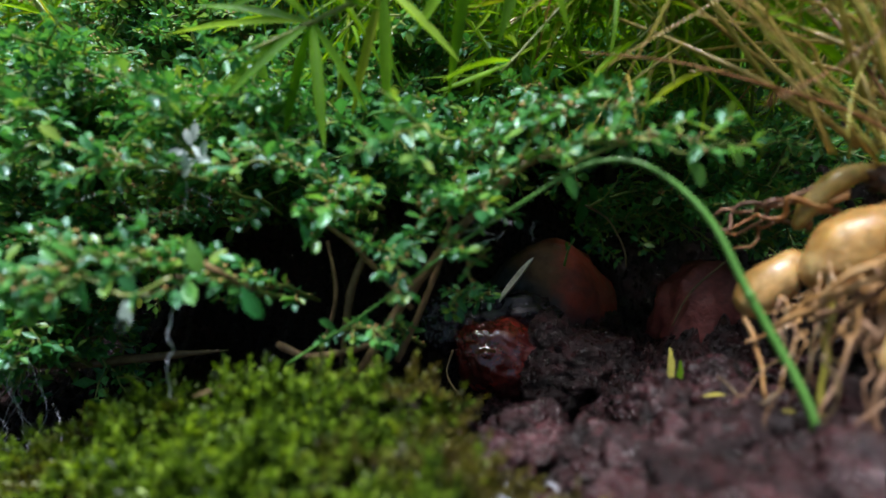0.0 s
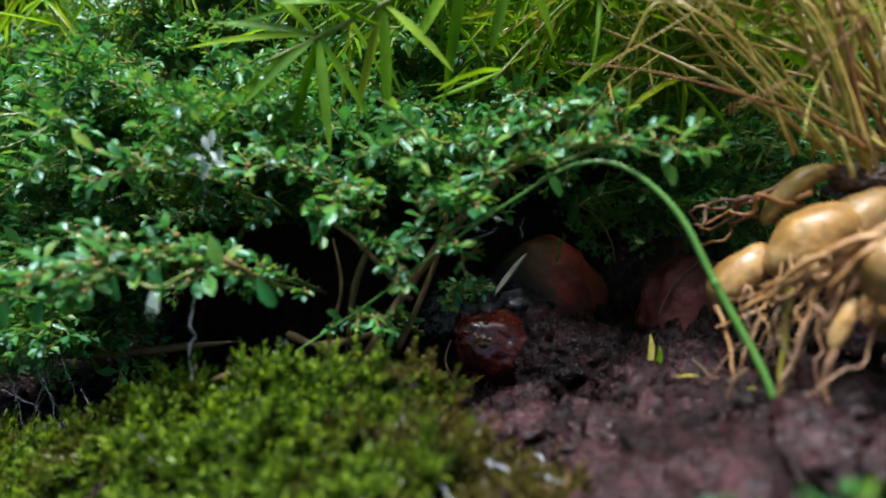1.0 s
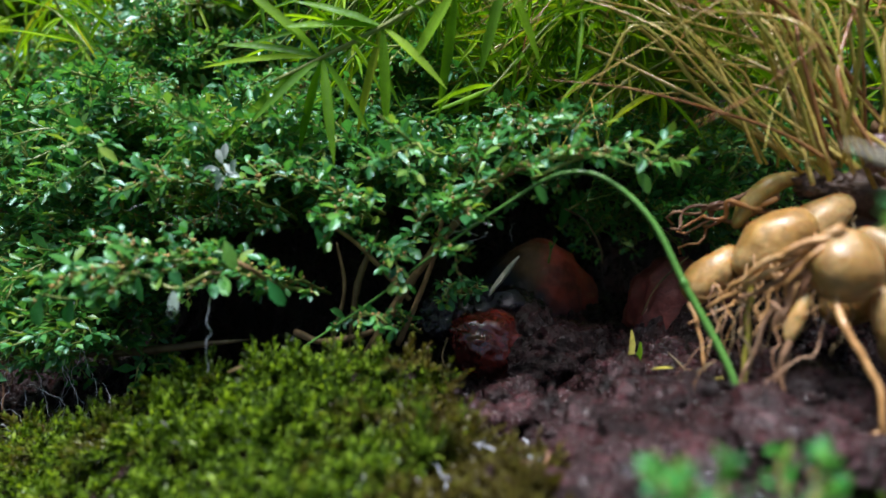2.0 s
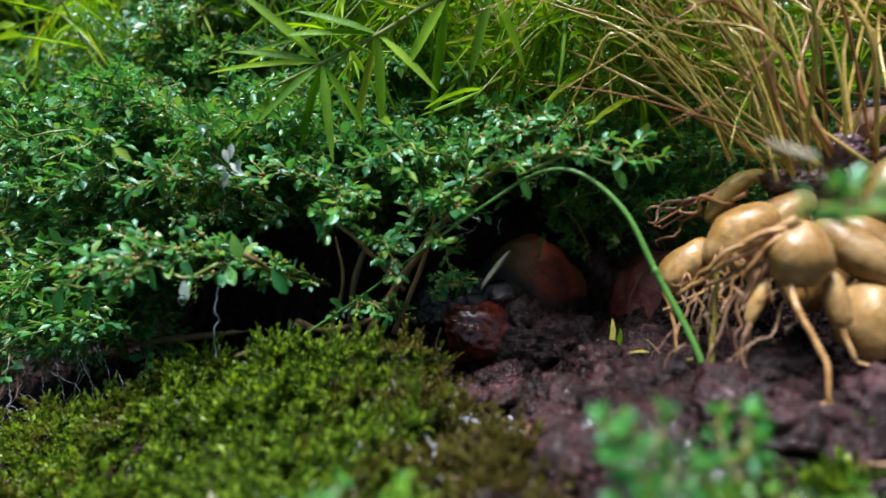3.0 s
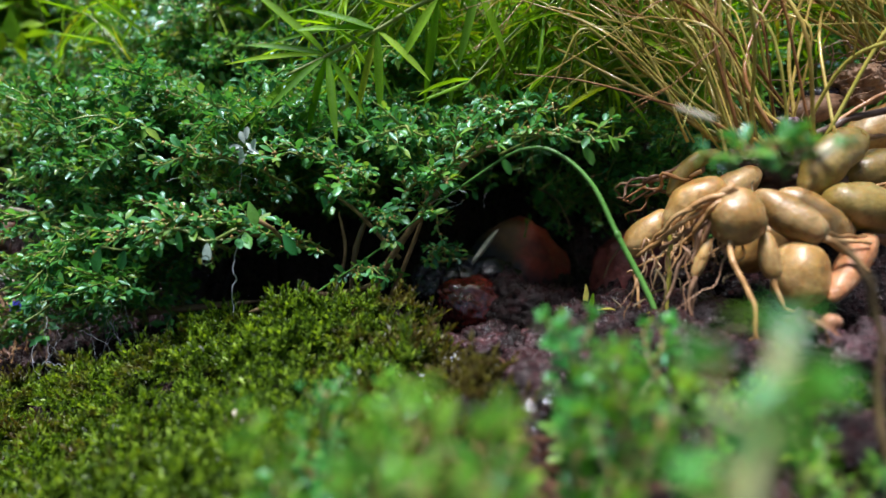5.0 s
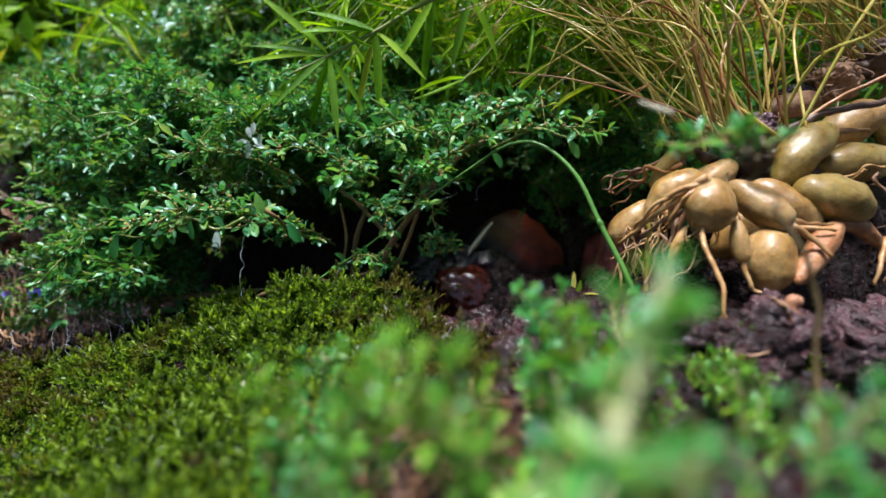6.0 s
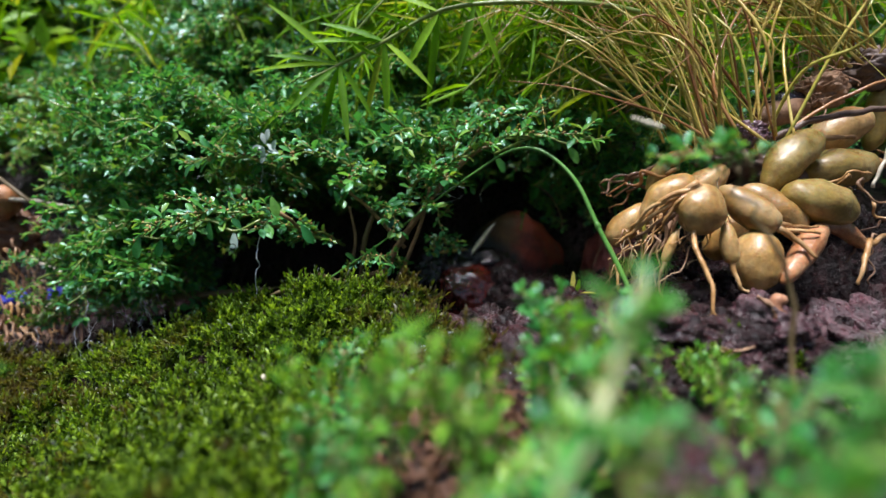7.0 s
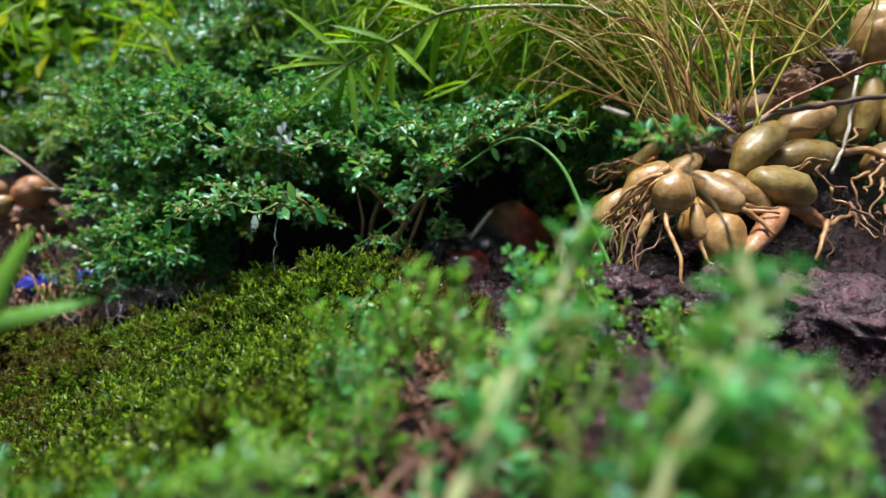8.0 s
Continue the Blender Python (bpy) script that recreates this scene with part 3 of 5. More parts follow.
def spray_layout(line, size, side_len, up=(0, 0, 1), gap=0.0055, spread=1.9, bare=0.0, flat=False):
    """Places of leaves and buds, and the stems, of one branching spray along a line."""
    leaves, buds, stems = [], [], []
    up = np.array(up, float)

    def sprig(pts, s, r0, main=False):
        pts = np.array(pts)
        seg = np.linalg.norm(np.diff(pts, axis=0), axis=1).sum()
        n = max(3, int(seg / (s * 0.36)))
        fine = spline(pts, n + 1)
        fine[1:-1] += rng.normal(0, seg * 0.012, (n - 1, 3))
        stems.append(tube(fine[::2] if len(fine) % 2 else np.vstack([fine[::2], fine[-1:]]), [r0, r0 * 0.45], 4, smooth_line=False))
        for i in range(1 if not main else 1 + int(bare * n), n + 1):
            d = unit(fine[i] - fine[i - 1])
            side = unit(np.cross(d, up) + rng.normal(0, 0.25, 3))
            if i % 2 == 0:
                side = unit(side * 0.55 + np.cross(side, d) * rng.choice((-1, 1)) * 0.7)
            for sg in (-1, 1):
                if rng.random() < 0.08:
                    continue
                out = unit(side * sg * rng.uniform(0.75, 1.1) + d * rng.uniform(0.4, 1.1) + up * rng.uniform(-0.35, 0.4))
                nor = unit(up + np.array((0, -0.4, 0)) + rng.normal(0, 0.25, 3) + d * 0.2)
                k = s * rng.uniform(0.55, 1.3) * (1.0 if (i + (sg > 0)) % 2 else 0.7) * (1.05 - 0.35 * i / n)
                leaves.append((fine[i] + out * 0.0003, basis(out, nor), (k, k * rng.uniform(0.40, 0.52), k)))
            if rng.random() < 0.75:
                b = s * rng.uniform(0.14, 0.30)
                buds.append((fine[i] + rng.normal(0, 0.0004, 3) + up * 0.0004, basis(rng.normal(0, 1, 3), (0.1, 0.2, 1)), (b, b, b)))
        for k in range(4):
            a = k * 1.57 + rng.uniform(0, 1)
            d = unit(fine[-1] - fine[-2])
            e = unit(np.cross(d, up))
            out = unit(d + 0.8 * (math.cos(a) * e + math.sin(a) * np.cross(d, e)))
            q = s * rng.uniform(0.4, 0.65)
            leaves.append((fine[-1], basis(out, up + d * 0.3), (q, q * 0.55, q)))

    line = spline(line, 14)
    length = np.linalg.norm(np.diff(line, axis=0), axis=1).sum()
    sprig(line, size, 0.0008, True)
    n = max(2, int(length / gap))
    for i in range(1, n):
        u = bare + (1 - bare) * i / n * 0.93
        j = min(int(u * 13), 12)
        p, d = line[j] + (line[j + 1] - line[j]) * (u * 13 - j), unit(line[j + 1] - line[j])
        side = unit(np.cross(d, up) * (1 if i % 2 else -1) + up * rng.normal(0.1, 0.35) * spread)
        if flat:
            a = i * 2.4
            side = unit((math.cos(a), math.sin(a), 0.15))
        ln = side_len * (1.1 - 0.65 * u) * rng.uniform(0.6, 1.15)
        mid = p + ln * 0.5 * unit(side + d * 0.6)
        end = p + ln * unit(side + d * 0.9 + up * rng.uniform(-0.15, 0.3))
        sprig([p, mid, end], size * rng.uniform(0.8, 1.05), 0.0005)
    return leaves, buds, stems


def shoot(root, line, size, side_len, single, stem_mat, extra, off, leaf_mat=None, **kw):
    """One shoot of a plant: its stem, and on it the leaves and buds."""
    leaves, buds, stems = spray_layout(line, size, side_len, **kw)
    st = part("shoot", mesh_of("shoot", *joined(stems + list(extra)), stem_mat), root, m=off)
    if buds:
        part("bud_cluster", mesh_of("bud_cluster", *stamp(*BUD_T, buds), BUD), st, "tiny ochre flower buds", None, "stuff")
    if single:
        leaves = sorted(leaves, key=lambda s: s[0][1])
        for p, r, s in leaves[:300]:
            m = np.eye(4)
            m[:3, :3] = r * np.array(s)[None, :]
            m[:3, 3] = p
            part("leaf", LEAF_ME, st, m=Matrix(m.tolist()))
        leaves = leaves[300:]
    if leaves:
        part("foliage", mesh_of("foliage", *stamp(*LEAF_T, leaves), leaf_mat or LEAF), st, "", None, "stuff")


def pilea(line, size, side_len, label, group, single=False, extra=(), stem_mat=None, **kw):
    """A plant of one shoot, each leaf a part of its own where the camera sees it singly."""
    root = thing("pilea_plant", label, "plant", group, at=tuple(np.array(line[0]).tolist()))
    shoot(root, line, size, side_len, single, stem_mat or (WOODY if rng.random() < 0.15 else STEM), extra, Matrix.Translation(-root.location), **kw)
    return root


GROUP = "pilea plants of the mound"
NEAR = "glossy small-leaved green pilea spray"
for line, size, side, end in (
        ([(-0.046, 0.152, 0.040), (-0.0640, 0.138, 0.050), (-0.086, 0.130, 0.055), (-0.104, 0.126, 0.051), (-0.121, 0.125, 0.042)], 0.0068, 0.018, " hanging over the moss"),
        ([(-0.060, 0.150, 0.046), (-0.074, 0.136, 0.052), (-0.090, 0.128, 0.050), (-0.100, 0.122, 0.044)], 0.0068, 0.014, " hanging over the moss"),
        ([(-0.022, 0.170, 0.062), (-0.034, 0.158, 0.074), (-0.050, 0.152, 0.080), (-0.0640, 0.150, 0.079)], 0.0066, 0.017, ""),
        ([(-0.018, 0.168, 0.066), (-0.026, 0.155, 0.073), (-0.031, 0.147, 0.069), (-0.0344, 0.143, 0.060)], 0.0070, 0.013, " with a drooping tip"),
        ([(0.000, 0.165, 0.064), (0.018, 0.151, 0.079), (0.036, 0.145, 0.0865), (0.058, 0.139, 0.0895), (0.080, 0.135, 0.088)], 0.0064, 0.015, " arching over the hollow"),
        ([(0.006, 0.175, 0.078), (0.022, 0.160, 0.092), (0.040, 0.152, 0.098), (0.056, 0.148, 0.098)], 0.0062, 0.016, " arching over the hollow"),
        ([(-0.010, 0.170, 0.052), (-0.003, 0.154, 0.066), (0.006, 0.146, 0.072), (0.014, 0.142, 0.071)], 0.0068, 0.013, ""),
        ([(-0.040, 0.170, 0.034), (-0.047, 0.157, 0.042), (-0.053, 0.150, 0.043), (-0.058, 0.146, 0.040)], 0.0062, 0.012, " in the shade"),
        ([(-0.004, 0.172, 0.018), (-0.010, 0.164, 0.025), (-0.014, 0.160, 0.030)], 0.0050, 0.006, " in the dark"),
        ([(-0.055, 0.180, 0.062), (-0.072, 0.160, 0.075), (-0.090, 0.150, 0.079), (-0.106, 0.146, 0.075)], 0.0066, 0.019, ""),
        ([(-0.060, 0.205, 0.085), (-0.085, 0.190, 0.100), (-0.110, 0.182, 0.103), (-0.128, 0.178, 0.099)], 0.0072, 0.019, ""),
        ([(0.000, 0.215, 0.080), (0.000, 0.198, 0.094), (-0.003, 0.187, 0.100), (-0.006, 0.180, 0.101)], 0.0066, 0.015, ""),
        ([(-0.010, 0.215, 0.062), (-0.016, 0.195, 0.078), (-0.022, 0.183, 0.086), (-0.026, 0.176, 0.086)], 0.0060, 0.015, ""),
        ([(0.006, 0.215, 0.070), (0.010, 0.195, 0.086), (0.014, 0.182, 0.092), (0.016, 0.174, 0.090)], 0.0060, 0.014, ""),
        ([(-0.020, 0.235, 0.090), (-0.022, 0.212, 0.106), (-0.026, 0.198, 0.113), (-0.030, 0.190, 0.112)], 0.0062, 0.017, ""),
        ([(0.020, 0.230, 0.090), (0.024, 0.205, 0.104), (0.028, 0.190, 0.108), (0.034, 0.180, 0.106)], 0.0062, 0.017, ""),
        ([(0.050, 0.230, 0.090), (0.054, 0.205, 0.103), (0.060, 0.190, 0.105), (0.068, 0.182, 0.101)], 0.0062, 0.016, ""),
        ([(0.080, 0.245, 0.085), (0.084, 0.220, 0.098), (0.090, 0.205, 0.099), (0.096, 0.197, 0.094)], 0.0060, 0.016, " in the shade"),
        ([(-0.020, 0.165, 0.050), (-0.016, 0.150, 0.056), (-0.012, 0.143, 0.054), (-0.008, 0.139, 0.046)], 0.0060, 0.011, " in the shade"),
        ([(0.000, 0.165, 0.056), (0.004, 0.152, 0.060), (0.008, 0.147, 0.055), (0.011, 0.145, 0.046)], 0.0052, 0.010, " in the shade"),
        ([(-0.034, 0.160, 0.026), (-0.026, 0.149, 0.032), (-0.018, 0.143, 0.034), (-0.012, 0.141, 0.030)], 0.0052, 0.010, " in the dark"),
        ([(0.020, 0.190, 0.030), (0.014, 0.176, 0.036), (0.008, 0.168, 0.038), (0.004, 0.163, 0.034)], 0.0050, 0.009, " in the dark"),
        ([(0.076, 0.245, 0.060), (0.084, 0.225, 0.070), (0.092, 0.212, 0.071), (0.100, 0.205, 0.066)], 0.0058, 0.014, " in the shade")):
    pilea(line, size * 1.18, side, NEAR + end, GROUP, True, gap=0.0043, stem_mat=STEM)


hang = thing("pilea_sprig", "sprig of larger hanging pilea leaves over the hollow", "plant", GROUP)
HANGING = [((-0.0765, 0.128, 0.0472), (-0.076, 0.126, 0.0398)), ((-0.0869, 0.128, 0.0517), (-0.0863, 0.126, 0.0433)), ((-0.0996, 0.128, 0.0479), (-0.1004, 0.126, 0.039)), ((-0.108, 0.128, 0.0437), (-0.1095, 0.126, 0.036)), ((-0.1172, 0.128, 0.0446), (-0.1193, 0.126, 0.0348)), ((-0.0601, 0.128, 0.0624), (-0.057, 0.126, 0.0539)), ((-0.0479, 0.128, 0.0507), (-0.0426, 0.126, 0.0428))]
part("stem", m=pose(0, -0.005, 0), parent=hang, me=mesh_of("stem", *tube([(-0.0655, 0.129, 0.0520), HANGING[0][0], HANGING[1][0], HANGING[2][0], HANGING[3][0], HANGING[4][0]], [0.0007, 0.0004], 5, 24), STEM))
for a, b in HANGING:
    d = np.array(b) - np.array(a)
    s = float(np.linalg.norm(d))
    m = np.eye(4)
    m[:3, :3] = basis(d, (rng.normal(0, 0.25), -0.9, 0.35)) * np.array((s, s * 0.46, s))[None, :]
    m[:3, 3] = np.array(a) + np.array((0, -0.005, 0))
    part("leaf", LEAF_PALE_ME if (a, b) == HANGING[0] else LEAF_LIGHT_ME, hang, "whitish bleached leaf" if (a, b) == HANGING[0] else "", Matrix(m.tolist()))
arch_hang = thing("pilea_sprig", "sprig of larger hanging pilea leaves under the arch", "plant", GROUP)
UNDER = [((0.0335, 0.145, 0.0806), (0.0387, 0.143, 0.0729)), ((0.0639, 0.136, 0.0852), (0.069, 0.134, 0.077)), ((0.0736, 0.135, 0.0884), (0.0776, 0.133, 0.0822)), ((0.0676, 0.25, 0.068), (0.0661, 0.25, 0.0516)), ((0.0705, 0.25, 0.0728), (0.0747, 0.25, 0.0595)), ((-0.0387, 0.144, 0.0637), (-0.0334, 0.142, 0.0562))]
part("stem", mesh_of("stem", *tube([UNDER[0][0], (0.052, 0.140, 0.0885), UNDER[1][0], UNDER[2][0]], [0.0006, 0.0004], 5, 18), STEM), arch_hang)
for a, b in UNDER:
    d = np.array(b) - np.array(a)
    s = float(np.linalg.norm(d))
    m = np.eye(4)
    m[:3, :3] = basis(d, (rng.normal(0, 0.25), -0.9, 0.35)) * np.array((s, s * 0.40, s))[None, :]
    m[:3, 3] = a
    part("leaf", LEAF_LIGHT_ME, arch_hang, m=Matrix(m.tolist()))
lump("water_drop", "clear water drop at a hanging leaf's tip", "water", (HANGING[0][1][0], HANGING[0][1][1] - 0.0062, HANGING[0][1][2] + 0.0008), (0.0014, 0.0013, 0.0019), WATER, 1.0, 0.05, 3)


def mound_front(x, z):
    """How far back the mound's leafy face lies."""
    return 0.140 + 0.95 * (z - 0.045) + 0.30 * max(-x - 0.10, 0)


def spray_stock(count, label, group, upright=False, size=(0.0060, 0.0080), shoots=3):
    """Plants built once, at the origin, to be copied about."""
    stock = []
    for k in range(count):
        root = thing("pilea_plant", label, "plant", group)
        for j in range(1 if upright else shoots):
            if upright:
                tip = np.array((rng.normal(0, 0.006), rng.normal(0, 0.006), 0.04))
                line = [np.zeros(3), tip * 0.4 + rng.normal(0, 0.002, 3), tip * 0.75 + rng.normal(0, 0.002, 3), tip]
                shoot(root, line, rng.uniform(*size), 0.020, False, PALESTEM, (), Matrix(), up=(0.0, -0.2, 0.98), gap=0.0042, flat=True, leaf_mat=LEAF_LIGHT if k % 3 == 0 else LEAF_LIT_LIME)
            else:
                ln = rng.uniform(0.036, 0.060)
                a = (j - (shoots - 1) / 2) * 0.75 + rng.normal(0, 0.2)
                tip = np.array((math.sin(a) * ln, -math.cos(a) * ln, rng.uniform(-0.006, 0.026)))
                line = [np.zeros(3), tip * 0.5 + np.array((rng.normal(0, 0.003), 0, 0.008)), tip]
                shoot(root, line, rng.uniform(*size), rng.uniform(0.014, 0.021), False, WOODY if rng.random() < 0.25 else STEM, (), Matrix(), gap=0.0048, leaf_mat=LEAF_WARM if rng.random() < 0.5 else LEAF)
        stock.append(root)
    return stock


def put(stock, k, m):
    """Place the k-th use of the stock: first the plants themselves, then copies."""
    if k < len(stock):
        stock[k].matrix_basis = m
        return stock[k]
    return copy_thing(stock[int(rng.integers(len(stock)))], m)


def build_mound():
    stock = spray_stock(18, "dense small-leaved green pilea plant of a leafy mound", GROUP)
    made = 0
    for tries in range(9000):
        if made >= 140:
            break
        x, z = rng.uniform(-0.38, 0.10), rng.uniform(-0.01, 0.235)
        low = 0.058
        if x < -0.12:
            low = 0.058 - 0.9 * (-x - 0.12) if x > -0.19 else 0.085
        if x > -0.014:
            low = 0.090
        if z < max(low, 0.0):
            continue
        deep = 0.006 if made % 3 else 0.03
        y = mound_front(x, z) + 0.04 * ease((-0.205 - x) / 0.03) + deep + rng.uniform(0.0, 0.02) + (0.02 if x > -0.014 else 0)
        m = pose(x, y, z, rng.normal(-6 if z < 0.09 else 8, 14), rng.normal(0, 14), rng.normal(0, 26))
        s = rng.uniform(0.9, 1.2)
        put(stock, made, m @ pose(0, 0.046, -0.012) @ Matrix.Diagonal((s, s, s, 1)))
        made += 1
    for x, y, z in ((-0.140, 0.172, 0.045), (-0.152, 0.176, 0.030), (-0.168, 0.182, 0.022), (-0.165, 0.192, 0.055), (-0.185, 0.187, 0.045), (-0.150, 0.186, 0.066), (-0.134, 0.168, 0.062), (-0.182, 0.192, 0.016), (-0.200, 0.200, 0.072), (-0.120, 0.175, 0.068), (-0.210, 0.205, 0.095), (-0.178, 0.205, 0.080), (-0.105, 0.170, 0.064), (-0.184, 0.182, 0.000), (-0.262, 0.272, 0.098), (-0.236, 0.250, 0.100), (-0.290, 0.285, 0.09), (-0.32, 0.285, 0.10), (-0.27, 0.29, 0.092), (-0.35, 0.24, 0.06), (-0.37, 0.20, 0.03), (-0.36, 0.17, 0.05), (-0.39, 0.14, 0.04), (-0.38, 0.10, 0.05), (-0.36, 0.20, 0.09)):
        put(stock, made, pose(x, y, z, rng.normal(-10, 10), rng.normal(0, 12), rng.normal(0, 26)) @ pose(0, 0.046, -0.006) @ Matrix.Diagonal((0.85, 0.85, 0.85, 1)))
        made += 1
    for x, y, z in ((-0.188, 0.164, 0.026), (-0.168, 0.160, 0.024), (-0.176, 0.166, 0.042), (-0.176, 0.170, 0.006), (-0.192, 0.174, 0.002), (-0.184, 0.176, 0.022)):
        put(stock, made, pose(x, y, z, rng.normal(-14, 10), rng.normal(0, 12), rng.normal(0, 26)) @ pose(0, 0.032, -0.002) @ Matrix.Diagonal((0.62, 0.62, 0.62, 1)))
        made += 1


def undergrowth(name, label, places, leaf_mat):
    """Foliage too dense and dim to pick apart: many leafy sprays in one."""
    kinds = []
    for k in range(6):
        ln = rng.uniform(0.036, 0.056)
        a = rng.normal(0, 0.5)
        tip = np.array((math.sin(a) * ln, -math.cos(a) * ln, rng.uniform(-0.006, 0.02)))
        leaves, _, stems = spray_layout([np.zeros(3), tip * 0.5 + np.array((0, 0, 0.008)), tip], 0.0072, 0.018, gap=0.0052)
        kinds.append((stamp(*LEAF_LOW, leaves), joined(stems)))
    lv, sv = [], []
    for m in places:
        m = np.array(m)
        for out, (v, f) in zip((lv, sv), kinds[int(rng.integers(6))]):
            out.append((np.array(v) @ m[:3, :3].T + m[:3, 3], f))
    ob = thing(name, label, "plant", me=mesh_of(name, *joined(lv), leaf_mat), kind="stuff")
    part("shoot", mesh_of("shoot", *joined(sv), STEM), ob, "", None, "stuff")


def shade_places():
    out = []
    for k in range(520):
        if k >= 450:
            # roof of hidden sprays, added to keep light off the hollow's back wall
            x, y, z = rng.uniform(-0.18, 0.04), rng.uniform(0.24, 0.34), rng.uniform(0.09, 0.15)
        elif k >= 390:
            x, y, z = rng.uniform(-0.19, -0.158), rng.uniform(0.178, 0.21), rng.uniform(0.0, 0.06)
        elif k >= 300:
            # more roof sprays, added to shade the soil beneath the mound
            x, y, z = rng.uniform(-0.19, -0.02), rng.uniform(0.165, 0.24), rng.uniform(0.066, 0.105)
        elif k < 160:
            x, y, z = rng.uniform(-0.02, 0.38), rng.uniform(0.262, 0.34), rng.uniform(0.03, 0.22)
            if z < 0.075 and x < 0.07:
                z += 0.05
        elif k < 185:
            x, y, z = rng.uniform(0.088, 0.15), rng.uniform(0.205, 0.23), rng.uniform(0.06, 0.10)
        else:
            x, y, z = rng.uniform(-0.21, 0.01), rng.uniform(0.205, 0.30), rng.uniform(0.07, 0.13)
            if k % 3 == 0:
                y, z = rng.uniform(0.24, 0.30), rng.uniform(0.03, 0.08)
        s = rng.uniform(0.9, 1.25)
        out.append(pose(x, y, z, rng.normal(0, 18), rng.normal(0, 15), rng.normal(0, 40)) @ pose(0, 0.03, -0.006) @ Matrix.Diagonal((s, s, s, 1)))
    return out


undergrowth("shaded_foliage", "dense dim green foliage inside and behind the leafy mound, partly added for shade", shade_places(), LEAF)


build_mound()


# ---- the asparagus plant: tubers, roots, crown, stems ----
rng = np.random.default_rng(53)
def tuber(parent, a, b, width, material, seed, taper=0.75, bend=(0, 0, 0), label=""):
    """A fat root tuber from a to b, thickest past its middle, drawn out to a tip at a."""
    a, b = np.array(a, float), np.array(b, float)
    n = 26
    pts, rad = [], []
    for i in range(n + 1):
        u = (1 - math.cos(math.pi * i / n)) / 2
        pts.append(a + (b - a) * u + np.array(bend) * math.sin(math.pi * u))
        v = u ** taper
        rad.append(max(width / 2 * math.sqrt(max(1 - (2 * v - 1) ** 2, 0)) ** 0.92, width * 0.012))
    v, f = tube(pts, rad, 24, lump=0.16, lump_size=0.009, seed=seed, smooth_line=False)
    way = unit(b - a)
    for i, p in enumerate(v):
        q = p - a
        along = way * np.dot(q, way)
        ring = q - along
        wr = noise.noise(Vector(ring * 600) + Vector((seed, 0, float(np.dot(q, way)) * 70))) + 0.4 * noise.noise(Vector(q * 420) + Vector((0, seed, 0)))
        v[i] = a + along + ring * (1 + (0.10 if material is TUBER_PINK else 0.07) * wr)
    return part("tuber", mesh_of("tuber", v, f, material), parent, label)


def rootlet(parent, pts, r0, r1, material=None, name="root", label="", sides=7, wob=0.0012):
    line = spline(pts, max(8, len(pts) * 6))
    ph = rng.uniform(0, 50)
    for i in range(1, len(line) - 1):
        q = Vector(line[i] * 160) + Vector((ph, 0, 0))
        line[i] += wob * np.array(noise.noise_vector(q))
    if name == "root":
        for q in line:
            q[2] = max(q[2], ground_z(q[0], q[1]) + r1)
    v, f = tube(line, [r0, (r0 + r1) / 2, r1], sides, lump=0.35, lump_size=0.003, seed=ph, smooth_line=False)
    return part(name, mesh_of(name, v, f, material or ROOT), parent, label)


